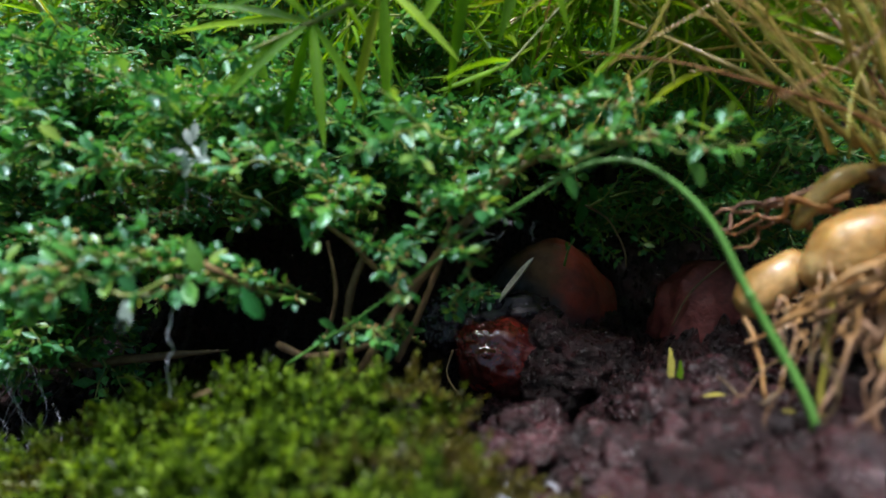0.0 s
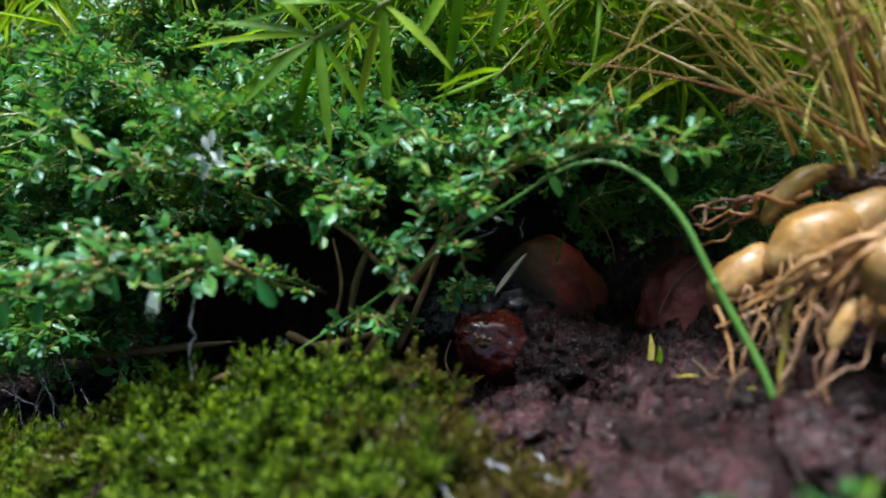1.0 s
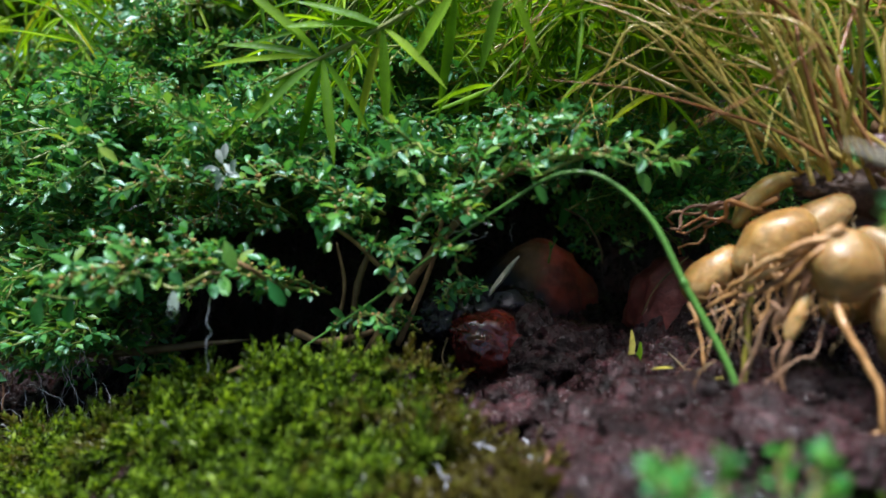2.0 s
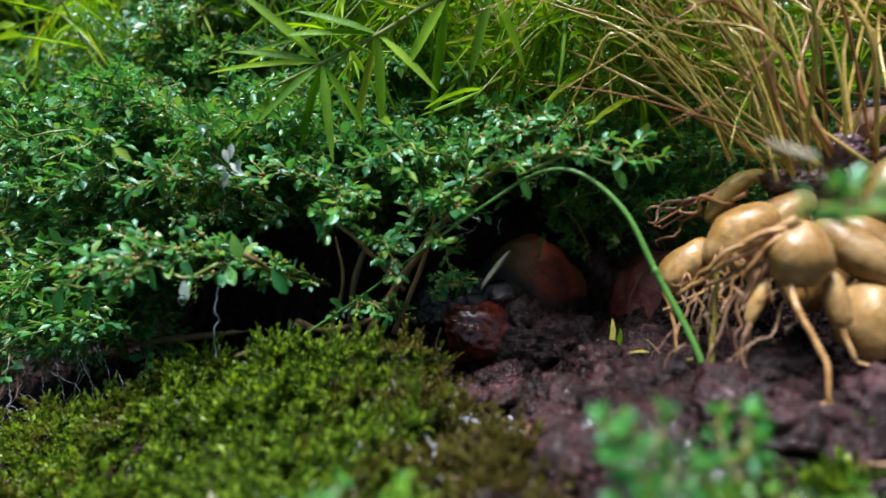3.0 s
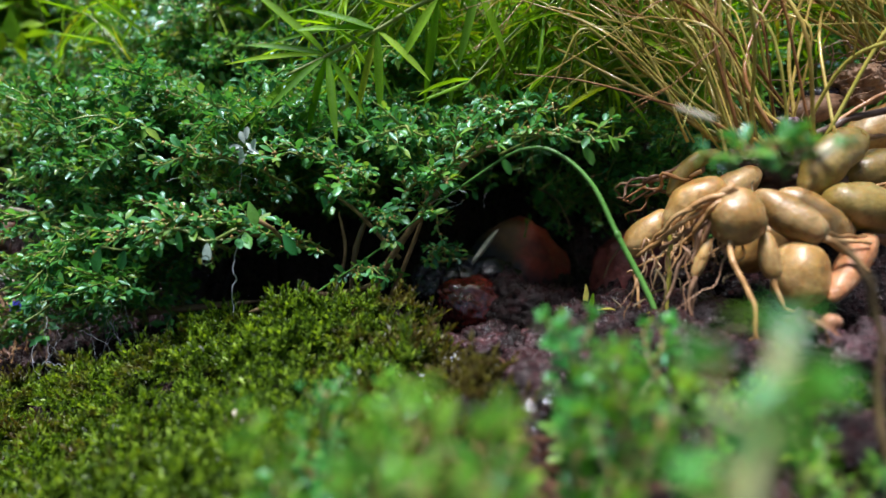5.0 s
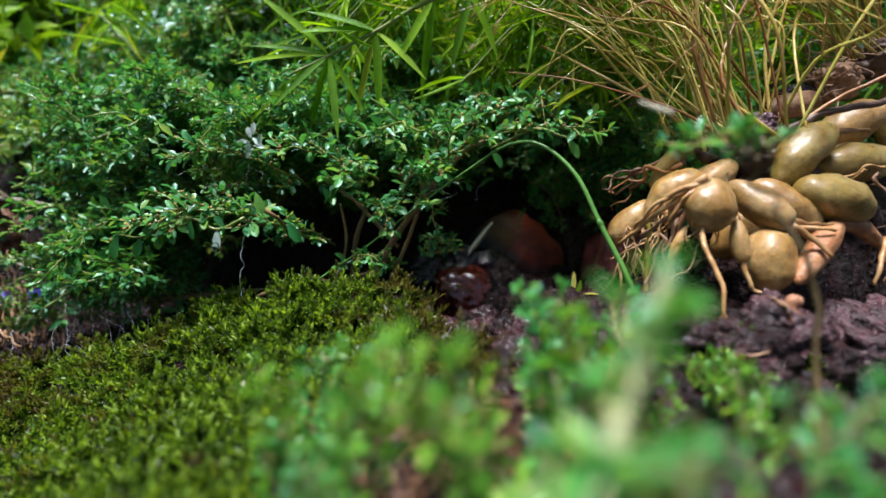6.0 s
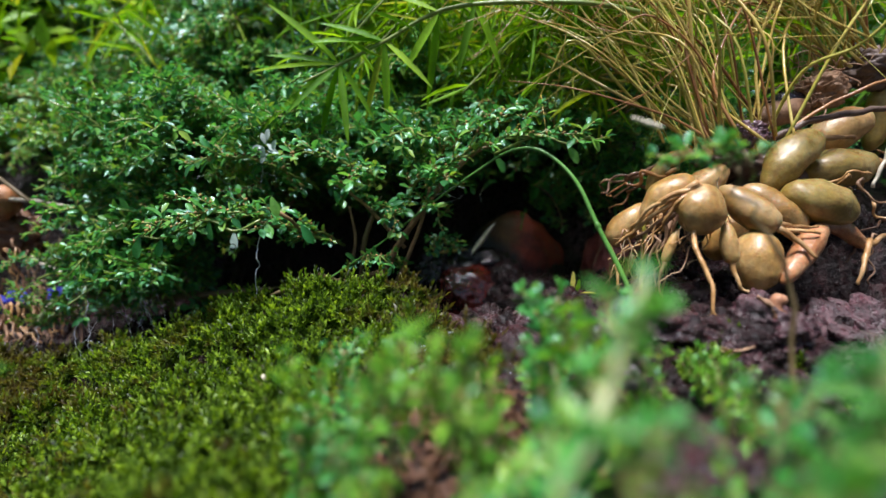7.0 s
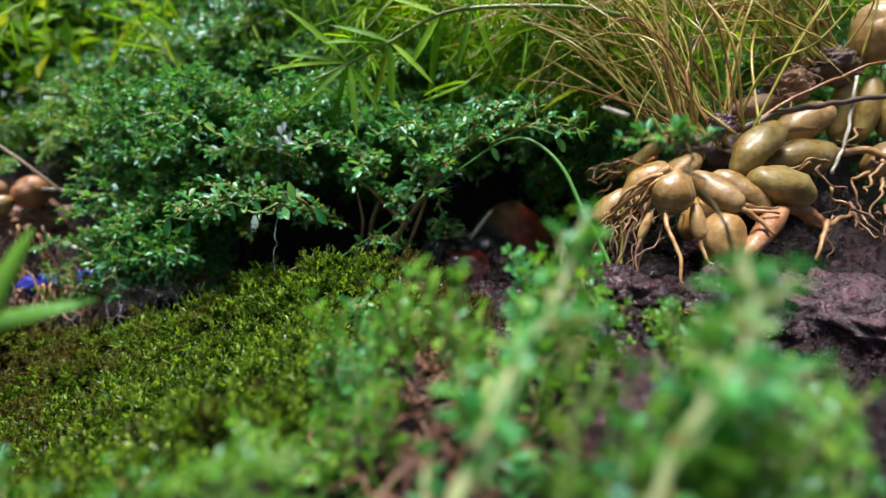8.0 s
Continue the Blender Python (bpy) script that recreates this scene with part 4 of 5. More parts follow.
def build_asparagus():
    A = thing("asparagus_plant", "asparagus fern with exposed fat ochre root tubers and dry yellow stems", "plant")
    T, G, P = TUBER, TUBER_GREEN, TUBER_PINK
    tuber(A, (0.1055, 0.101, 0.0525), (0.1125, 0.110, 0.0685), 0.0178, T, 1.0, 1.0)
    tuber(A, (0.0975, 0.134, 0.0520), (0.1165, 0.131, 0.0715), 0.0168, T, 2.0, 1.0)
    tuber(A, (0.0860, 0.141, 0.0415), (0.1010, 0.141, 0.0590), 0.0125, T, 3.0, 0.85)
    tuber(A, (0.1375, 0.104, 0.0535), (0.1215, 0.119, 0.0680), 0.0122, T, 4.0, 0.75)
    tuber(A, (0.1560, 0.117, 0.0520), (0.1345, 0.127, 0.0680), 0.0130, T, 5.0, 0.8)
    tuber(A, (0.1700, 0.140, 0.0885), (0.1460, 0.129, 0.0660), 0.0155, G, 6.0, 0.75, (-0.003, -0.002, 0.002))
    tuber(A, (0.1470, 0.122, 0.0650), (0.1770, 0.122, 0.0565), 0.0170, G, 7.0, 1.0, (0, -0.002, 0.002))
    tuber(A, (0.1680, 0.142, 0.0735), (0.2010, 0.146, 0.0785), 0.0175, G, 8.0, 1.0)
    tuber(A, (0.1790, 0.162, 0.0850), (0.2070, 0.160, 0.1000), 0.0175, T, 9.0, 1.0, label="greyish dull tuber")
    tuber(A, (0.1580, 0.166, 0.0985), (0.1850, 0.170, 0.1050), 0.0120, PAPER, 10.0, 1.0, label="brown withered tuber")
    tuber(A, (0.1313, 0.1022, 0.0300), (0.1330, 0.1095, 0.0520), 0.0178, T, 11.0, 1.0)
    tuber(A, (0.1370, 0.0970, 0.0345), (0.1640, 0.1190, 0.0535), 0.0092, P, 12.0, 1.0, (0.001, 0, 0.002))
    tuber(A, (0.1860, 0.1260, 0.0440), (0.1610, 0.1180, 0.0530), 0.0066, P, 13.0, 0.8, (0, 0, 0.003))
    tuber(A, (0.1195, 0.0990, 0.0410), (0.1180, 0.1040, 0.0560), 0.0064, T, 14.0, 0.8)
    tuber(A, (0.2150, 0.170, 0.0840), (0.2210, 0.172, 0.1180), 0.0120, G, 15.0, 1.0, label="greenish yellow ridged tuber")
    tuber(A, (0.2260, 0.168, 0.0840), (0.2330, 0.172, 0.1180), 0.0130, G, 16.0, 1.0, label="greenish yellow ridged tuber")
    tuber(A, (0.2400, 0.168, 0.0860), (0.2440, 0.172, 0.1180), 0.0130, G, 17.0, 1.0, label="greenish yellow ridged tuber")
    tuber(A, (0.2270, 0.172, 0.1240), (0.2370, 0.176, 0.1560), 0.0230, T, 18.0, 1.0)
    tuber(A, (0.1130, 0.140, 0.0560), (0.1340, 0.140, 0.0760), 0.0140, T, 20.0, 0.9)
    tuber(A, (0.1050, 0.152, 0.0640), (0.1280, 0.149, 0.0830), 0.0068, G, 21.0, 0.9, (-0.004, 0, 0.004))
    tuber(A, (0.1240, 0.128, 0.0380), (0.1400, 0.128, 0.0600), 0.0150, T, 22.0, 1.0)
    tuber(A, (0.2150, 0.145, 0.0680), (0.2380, 0.150, 0.0820), 0.0160, T, 24.0, 1.0)
    # withered husk and the knotted crowns
    for at, size, mt, nm, lb, sd in (((0.188, 0.169, 0.112), (0.0090, 0.008, 0.0075), PAPER, "husk", "brown papery husk", 31.0), ((0.1440, 0.141, 0.0900), (0.0066, 0.006, 0.0046), PURPLE, "crown", "knobbly purplish brown crown", 32.0),
                                     ((0.130, 0.149, 0.079), (0.0075, 0.007, 0.0045), DARKSTALK, "crown", "dark woody crown", 33.0), ((0.212, 0.172, 0.122), (0.012, 0.010, 0.008), DARKSTALK, "crown", "dark woody crown", 34.0), ((0.165, 0.156, 0.074), (0.022, 0.012, 0.014), DARKSTALK, "crown", "dark woody crown", 35.0)):
        part(nm, lump_mesh(nm, size, mt, sd, 0.4, 5, 0.3), A, lb, pose(*at))
    # roots that hang from the tubers
    rootlet(A, [(0.1055, 0.101, 0.0535), (0.1042, 0.094, 0.046), (0.1062, 0.087, 0.0375), (0.1060, 0.083, 0.028), (0.1090, 0.083, 0.0215)], 0.0010, 0.0005, label="long orange-brown root")
    rootlet(A, [(0.1062, 0.083, 0.027), (0.1100, 0.081, 0.0235), (0.1140, 0.079, 0.0215)], 0.0007, 0.0004)
    rootlet(A, [(0.1060, 0.083, 0.026), (0.1050, 0.081, 0.022), (0.1065, 0.078, 0.018)], 0.0007, 0.0004)
    rootlet(A, [(0.1195, 0.0990, 0.0420), (0.1202, 0.0975, 0.037), (0.1217, 0.0962, 0.0322), (0.1250, 0.0950, 0.0310)], 0.0011, 0.0004)
    rootlet(A, [(0.1370, 0.104, 0.0540), (0.1430, 0.102, 0.0500), (0.1490, 0.098, 0.0440)], 0.0015, 0.0006)
    rootlet(A, [(0.1370, 0.105, 0.0535), (0.1450, 0.106, 0.0525), (0.1540, 0.106, 0.0520)], 0.0012, 0.0006)
    rootlet(A, [(0.1375, 0.106, 0.0550), (0.1460, 0.110, 0.0540), (0.1570, 0.112, 0.0540)], 0.0012, 0.0006)
    rootlet(A, [(0.1720, 0.140, 0.0885), (0.1800, 0.143, 0.0890), (0.1900, 0.145, 0.0890)], 0.0016, 0.0008, label="reddish brown root")
    rootlet(A, [(0.1850, 0.126, 0.0445), (0.1900, 0.127, 0.0450), (0.1960, 0.129, 0.0480), (0.2020, 0.132, 0.0510)], 0.0015, 0.0008)
    rootlet(A, [(0.1880, 0.126, 0.0470), (0.1830, 0.120, 0.0390), (0.1790, 0.117, 0.0300)], 0.0013, 0.0006)
    rootlet(A, [(0.2000, 0.146, 0.0785), (0.2120, 0.142, 0.0790), (0.2240, 0.140, 0.0750), (0.2380, 0.140, 0.0740)], 0.0022, 0.0010)
    rootlet(A, [(0.0860, 0.139, 0.0410), (0.0870, 0.135, 0.036), (0.0880, 0.130, 0.026), (0.0885, 0.126, 0.016)], 0.0008, 0.0005, label="orange-brown root")
    rootlet(A, [(0.1180, 0.110, 0.064), (0.1110, 0.114, 0.060), (0.1020, 0.118, 0.0535), (0.0930, 0.124, 0.045)], 0.0009, 0.0004)
    rootlet(A, [(0.1190, 0.112, 0.066), (0.1100, 0.112, 0.062), (0.1030, 0.112, 0.056), (0.1000, 0.110, 0.047)], 0.0008, 0.0004)
    rootlet(A, [(0.1130, 0.113, 0.066), (0.1060, 0.112, 0.062), (0.1010, 0.111, 0.057), (0.0960, 0.114, 0.050)], 0.0009, 0.0003)
    rootlet(A, [(0.1010, 0.112, 0.056), (0.0985, 0.109, 0.046), (0.0980, 0.106, 0.036), (0.0970, 0.105, 0.026)], 0.0009, 0.0004, PAPER, label="pale tapering root")
    for k, (mid, end) in enumerate((((0.0965, 0.109, 0.060), (0.0830, 0.121, 0.0440)), ((0.0975, 0.108, 0.0570), (0.0900, 0.118, 0.0475)), ((0.0960, 0.107, 0.0640), (0.0925, 0.116, 0.0555)), ((0.1000, 0.104, 0.0620), (0.1005, 0.106, 0.0480)),
                                    ((0.0945, 0.108, 0.0620), (0.0860, 0.121, 0.0480)), ((0.0990, 0.106, 0.0580), (0.0965, 0.108, 0.0440)), ((0.0985, 0.104, 0.0640), (0.0970, 0.108, 0.0520)))):
        rootlet(A, [(0.1065 + 0.0006 * k, 0.104, 0.0705 - 0.0004 * k), mid, end], 0.0014 - 0.0001 * k, 0.0006, (ROOT, PAPER, ROOT, ORANGEHUSK)[k % 4], "rootlet", "flattened tan root draped over the tubers", 7, 0.0016)
    tuber(A, (0.0962, 0.104, 0.0400), (0.1015, 0.106, 0.0530), 0.0036, T, 25.0, 0.8, label="small pale tapering tuber")
    rootlet(A, [(0.0962, 0.104, 0.0405), (0.0955, 0.103, 0.0340), (0.0960, 0.102, 0.0250)], 0.0009, 0.0004, PAPER, label="pale tapering root")
    rootlet(A, [(0.0922, 0.117, 0.0540), (0.0928, 0.116, 0.0380), (0.0930, 0.115, 0.0200)], 0.0009, 0.0008, OLIVE, "stalk", "olive upright stalk", 6)
    rootlet(A, [(0.0970, 0.111, 0.0500), (0.0925, 0.111, 0.0370), (0.0880, 0.111, 0.0220)], 0.0007, 0.0005, PAPER, "stalk", "thin greyish leaning stalk", 6)
    for k in range(38):
        x = rng.uniform(0.086, 0.122)
        y = rng.uniform(0.106, 0.132)
        z = 0.040 + (x - 0.084) * 0.62 + rng.uniform(0.0, 0.012)
        end = (x + rng.normal(-0.004, 0.005), y + rng.normal(-0.006, 0.006), z - rng.uniform(0.010, 0.044) * (1 if k % 2 else 0.5))
        rootlet(A, [(x, y, z), (x + rng.normal(-0.002, 0.003), y - 0.004, z + (end[2] - z) * 0.4), end], rng.uniform(0.0002, 0.0006), 0.00012, (ROOT, PAPER, ROOT, WOODY)[k % 4], "rootlet", sides=5, wob=0.003)
    for k in range(26):
        x, y = rng.uniform(0.10, 0.235), rng.uniform(0.118, 0.165)
        z = 0.045 + (x - 0.1) * 0.3 + rng.uniform(-0.01, 0.012)
        a = rng.uniform(0, 6.28)
        ln = rng.uniform(0.012, 0.03)
        rootlet(A, [(x, y, z), (x + math.cos(a) * ln * 0.5, y - 0.004, z + rng.normal(0, 0.003)), (x + math.cos(a) * ln, y + math.sin(a) * 0.005, z - 0.008)], rng.uniform(0.0005, 0.0010), 0.0004, name="rootlet", sides=5, wob=0.003)
    for k in range(22):
        p = np.array((rng.uniform(0.180, 0.225), rng.uniform(0.122, 0.145), rng.uniform(0.046, 0.076)))
        q = p + np.array((rng.normal(0.004, 0.010), rng.normal(-0.006, 0.005), -rng.uniform(0.006, 0.024)))
        rootlet(A, [p, (p + q) / 2 + rng.normal(0, 0.003, 3), q], rng.uniform(0.0005, 0.0011), 0.0003, (ROOT, BROWNROOT, PAPER, ORANGEHUSK)[k % 4], "rootlet", "", 5, 0.0035)
    # shrivelled twisted dry roots on the cluster's far side
    for k in range(5):
        o = rng.normal(0, 0.0016, 3)
        rootlet(A, [np.array((0.116, 0.150, 0.0750)) + o, np.array((0.105, 0.154, 0.0725)) + o * 1.5, np.array((0.098, 0.157, 0.069)) + o, np.array((0.0905, 0.160, 0.062)) + o * 1.8], 0.0011, 0.0005, (PAPER, RUST, BROWNROOT)[k % 3], "dry_root", "twisted shrivelled brown root", 6, 0.0055)
    # fibres of the husk
    for k in range(26):
        a = np.array((0.186, 0.166, 0.118)) + rng.normal(0, 0.006, 3)
        b = a + np.array((rng.normal(-0.01, 0.01), rng.normal(-0.002, 0.004), rng.uniform(-0.012, 0.008)))
        rootlet(A, [a, (a + b) / 2 + rng.normal(0, 0.003, 3), b], 0.0004, 0.0002, PAPER, "fibre", "", 4, 0.004)
    rootlet(A, [(0.150, 0.138, 0.088), (0.168, 0.140, 0.0960), (0.195, 0.142, 0.1010), (0.235, 0.142, 0.106)], 0.0016, 0.0012, DARKSTALK, "stalk", "dark brown leaning stalk", 8)
    rootlet(A, [(0.155, 0.140, 0.090), (0.180, 0.138, 0.1060), (0.205, 0.136, 0.1170), (0.240, 0.132, 0.125)], 0.0009, 0.0007, RUST, "stalk", "ochre dry stalk", 8)
    rootlet(A, [(0.206, 0.146, 0.114), (0.203, 0.142, 0.098), (0.199, 0.138, 0.080), (0.1945, 0.137, 0.068)], 0.0007, 0.0008, BLEACHED, "stalk", "bleached straw-coloured stalk", 7)
    return A


ASP = build_asparagus()


def stem_curve(base, lean, height, sag):
    b = np.array(base)
    return [b, b + np.array((lean[0] * 0.3, lean[1] * 0.3, height * 0.5)), b + np.array((lean[0] * 0.68, lean[1] * 0.7, height * 0.86)), b + np.array((lean[0], lean[1], height - sag))]


def build_dry_stems():
    def branchy(line, r, n):
        """Thin side twigs of a dry stem, as one mesh with their small spikes."""
        out = []
        ln = spline(line, 20)
        for k in range(n):
            i = int(rng.integers(6, 18))
            d = unit(ln[i + 1] - ln[i])
            w = unit(d * 0.6 + rng.normal(0, 0.7, 3) + np.array((-0.2, 0, 0)))
            e = rng.uniform(0.014, 0.060)
            p = ln[i]
            q = p + w * e + np.array((0, 0, -0.003))
            mid = (p + q) / 2 + rng.normal(0, 0.0012, 3)
            out.append(tube([p, mid, q], [r * 0.5, r * 0.25], 5, 7))
            if rng.random() < 0.6:
                q2 = mid + unit(w + rng.normal(0, 0.6, 3)) * e * 0.5
                out.append(tube([mid, q2], [r * 0.35, r * 0.2], 4, 3))
        return out
    for k in range(92):
        if k >= 54:
            base = np.array((0.205 + rng.normal(0, 0.008), 0.172 + rng.normal(0, 0.005), 0.122))
            lean = (float(np.clip(rng.normal(-0.09, 0.06), -0.16, 0.04)), rng.normal(0.0, 0.025))
            h = rng.uniform(0.03, 0.09)
        else:
            f = rng.random()
            base = np.array((0.116 + 0.036 * f + rng.normal(0, 0.003), 0.142 + rng.normal(0, 0.007), 0.086 + rng.normal(0, 0.003)))
            lean = (float(np.clip(-0.095 + 0.08 * f + rng.normal(0, 0.05), -0.115, 0.06)), rng.normal(0.035, 0.03))
            h = rng.uniform(0.045, 0.11)
        line = stem_curve(base, lean, h, rng.uniform(0.0, 0.018) * abs(lean[0]) * 10)
        for q in line[1:]:
            q += rng.normal(0, 0.0080, 3)
        r = rng.uniform(0.00036, 0.00082)
        st = part("stem", mesh_of("stem", *tube(line, [r, r * 0.9, r * 0.5], 6, 16), (STRAW, STRAW, OLIVE, OLIVE, RUST, STRAW, OLIVE, STRAW)[k % 8]), ASP, "dry yellow-brown stem")
        tw = branchy(line, r, int(rng.integers(2, 6)))
        part("twig_cluster", mesh_of("twig_cluster", *joined(tw), (STRAW, OLIVE, STRAW, RUST)[k % 4]), st, "", None, "stuff")
    # two long thin stems that reach over the hollow
    for line, r in (([(0.1270, 0.138, 0.0860), (0.110, 0.140, 0.0960), (0.092, 0.146, 0.1030), (0.066, 0.152, 0.1105), (0.040, 0.158, 0.1140)], 0.0007),
                    ([(0.150, 0.150, 0.0980), (0.120, 0.152, 0.1320), (0.085, 0.156, 0.1460), (0.050, 0.160, 0.1480)], 0.0007)):
        part("stem", mesh_of("stem", *tube(line, [r, r * 0.7, r * 0.2], 6, 26, 0.3, 0.006), RUST), ASP, "long arching rusty dry stem")


build_dry_stems()

# ---- green fern fronds over the mound ----
rng = np.random.default_rng(41)
BLADE_ME = mesh_of("blade", *BLADE_T, FERN)


def frond(line, label, n_nodes, blade, single=False, group="asparagus fronds"):
    root = thing("asparagus_frond", label, "plant", group, at=tuple(np.array(line[0], float).tolist()))
    off = Matrix.Translation(-root.location)
    ln = spline(line, 30)
    part("stem", mesh_of("stem", *tube(line, [0.0009, 0.0007, 0.0004], 6, 30), STEM), root, m=off)
    spots = []
    for k in range(n_nodes):
        u = (k + 1) / n_nodes * 0.98
        i = min(int(u * 29), 28)
        p, d = ln[i], unit(ln[i + 1] - ln[i])
        for j in range(int(rng.integers(2, 6))):
            out = unit(d * rng.uniform(0.0, 0.9) + rng.normal(0, 0.7, 3) + np.array((0, -0.1, -0.25)))
            s = blade * rng.uniform(0.55, 1.15)
            spots.append((p, basis(out, rng.normal(0, 0.5, 3) + np.array((0, -0.4, 0.9))), (s, s * rng.uniform(0.042, 0.066), s * rng.uniform(0.10, 0.36))))
    if single:
        for p, r, s in spots:
            m = np.eye(4)
            m[:3, :3] = r * np.array(s)[None, :]
            m[:3, 3] = p
            part("blade", BLADE_ME, root, m=off @ Matrix(m.tolist()))
    else:
        part("foliage", mesh_of("foliage", *stamp(*BLADE_T, spots), FERN), root, "", off, "stuff")
    return root


def frond_with(line, label, tips):
    """A frond whose blades spring from given nodes towards given tips."""
    root = thing("asparagus_frond", label, "plant", "asparagus fronds", at=tuple(np.array(line[0], float).tolist()))
    off = Matrix.Translation(-root.location)
    part("stem", mesh_of("stem", *tube(line, [0.0012, 0.0010, 0.0006], 7, 30), STEM), root, m=off)
    for a, b, w in tips:
        a, b = np.array(a), np.array(b)
        s = np.linalg.norm(b - a)
        m = np.eye(4)
        m[:3, :3] = basis(b - a, (0.1, -0.75, 0.65)) * np.array((s, w * 1.05, s * 0.16))[None, :]
        m[:3, 3] = a
        part("blade", BLADE_ME, root, m=off @ Matrix(m.tolist()))


N1, N2 = (-0.0177, 0.163, 0.1321), (-0.039, 0.163, 0.1217)
frond_with([(0.100, 0.150, 0.141), (0.0685, 0.152, 0.1463), (0.0141, 0.160, 0.1464), N1, N2, (-0.056, 0.160, 0.1130)], "bright green fern frond with narrow pointed blades", [
    (N2, (-0.0820, 0.157, 0.0900), 0.0040), (N2, (-0.0742, 0.160, 0.1278), 0.0036), (N2, (-0.0860, 0.165, 0.1215), 0.0030), (N2, (-0.0700, 0.158, 0.1500), 0.0040), (N2, (-0.0640, 0.150, 0.0980), 0.0032),
    (N2, (-0.0330, 0.150, 0.0850), 0.0036), (N2, (-0.0520, 0.168, 0.0870), 0.0034), (N2, (-0.0210, 0.160, 0.0960), 0.0028), (N1, (-0.0161, 0.160, 0.0952), 0.0038), (N1, (-0.0480, 0.160, 0.1420), 0.0036), (N1, (-0.0560, 0.158, 0.1330), 0.0036),
    (N1, (-0.0290, 0.165, 0.0940), 0.0030), (N1, (0.0060, 0.155, 0.1120), 0.0034), ((0.0080, 0.1602, 0.1443), (-0.0090, 0.158, 0.1180), 0.0040), ((0.0080, 0.1602, 0.1443), (0.0020, 0.165, 0.1010), 0.0036), ((0.0080, 0.1602, 0.1443), (-0.0200, 0.163, 0.1560), 0.0034),
    ((0.0240, 0.158, 0.1470), (0.0160, 0.155, 0.1150), 0.0036), ((0.0240, 0.158, 0.1470), (0.0380, 0.155, 0.1190), 0.0034), ((0.0240, 0.158, 0.1470), (0.0050, 0.155, 0.1620), 0.0034)])
for k in range(22):
    x0 = rng.uniform(-0.05, 0.10)
    y0 = rng.uniform(0.182, 0.225)
    top = rng.uniform(0.142, 0.19)
    d = rng.choice((-1, -1, 1))
    frond([(x0 - d * 0.05, y0 + 0.05, 0.10), (x0 - d * 0.03, y0 + 0.02, top - 0.01), (x0, y0, top), (x0 + d * 0.035, y0 - 0.012, top - 0.035)], "lime green fern frond with many narrow blades", 10, 0.034, True)
for k in range(46):
    x0 = rng.uniform(-0.10, 0.30) if k < 34 else rng.uniform(-0.45, 0.45)
    y0 = rng.uniform(0.22, 0.34)
    top = rng.uniform(0.15, 0.28)
    d = rng.choice((-1, 1))
    frond([(x0 - d * 0.06, y0 + 0.05, 0.08), (x0 - d * 0.03, y0 + 0.02, top - 0.01), (x0, y0, top), (x0 + d * 0.05, y0 - 0.015, top - 0.05)], "lime green fern frond with many narrow blades", 13, 0.036)

for k in range(18):
    x0, y0, top = rng.uniform(0.05, 0.17), rng.uniform(0.185, 0.235), rng.uniform(0.125, 0.185)
    d = -1 if k % 3 else 1
    frond([(x0 - d * 0.05, y0 + 0.04, 0.10), (x0 - d * 0.03, y0 + 0.02, top - 0.006), (x0, y0, top), (x0 + d * 0.04, y0 - 0.012, top - 0.02)], "lime green fern frond with many narrow blades", 11, 0.026)

# ---- arched green stem over the hollow ----
arch = thing("arched_stem", "smooth green stem arching from the soil over the hollow", "plant", at=(0.0855, 0.108, 0.016))
part("stem", mesh_of("stem", *tube([(0.0868, 0.107, 0.0140), (0.0854, 0.108, 0.0281), (0.0744, 0.118, 0.0521), (0.0657, 0.126, 0.0706), (0.0528, 0.134, 0.0821), (0.0400, 0.140, 0.0818), (0.0242, 0.143, 0.0717), (0.0034, 0.146, 0.0564), (-0.0204, 0.147, 0.0374), (-0.0448, 0.146, 0.0205)], [0.00105, 0.00105, 0.0009, 0.0007, 0.00055, 0.00045, 0.0004], 8, 60), ARCH), arch, m=Matrix.Translation((-0.0855, -0.108, -0.016)))
part("node", lump_mesh("node", (0.0013, 0.0013, 0.0022), ARCH, 1.0, 0.1, 2), arch, "swollen joint", Matrix.Translation((-0.0855, -0.108, -0.016)) @ pose(0.0745, 0.118, 0.052, 0, -25, 0))
# woody stems under the mound
for line, r in (([(-0.050, 0.152, 0.040), (-0.058, 0.142, 0.046), (-0.072, 0.134, 0.0500)], 0.0016),
                ([(-0.0200, 0.165, 0.060), (-0.028, 0.165, 0.040), (-0.032, 0.164, 0.012)], 0.0014), ([(-0.200, 0.185, 0.006), (-0.170, 0.192, 0.000), (-0.141, 0.197, -0.002), (-0.115, 0.198, 0.001), (-0.085, 0.200, 0.004)], 0.0022), ([(-0.064, 0.128, 0.0185), (-0.052, 0.128, 0.0215), (-0.038, 0.130, 0.0195)], 0.0014)):
    ob = thing("woody_stem", "tan woody creeping stem", "plant", "woody stems", me=mesh_of("woody_stem", *tube(line, [r * 0.25, r * 0.8, r, r * 0.9, r * 0.8, r * 0.2], 8, 26, 0.3, 0.004), WOODY))

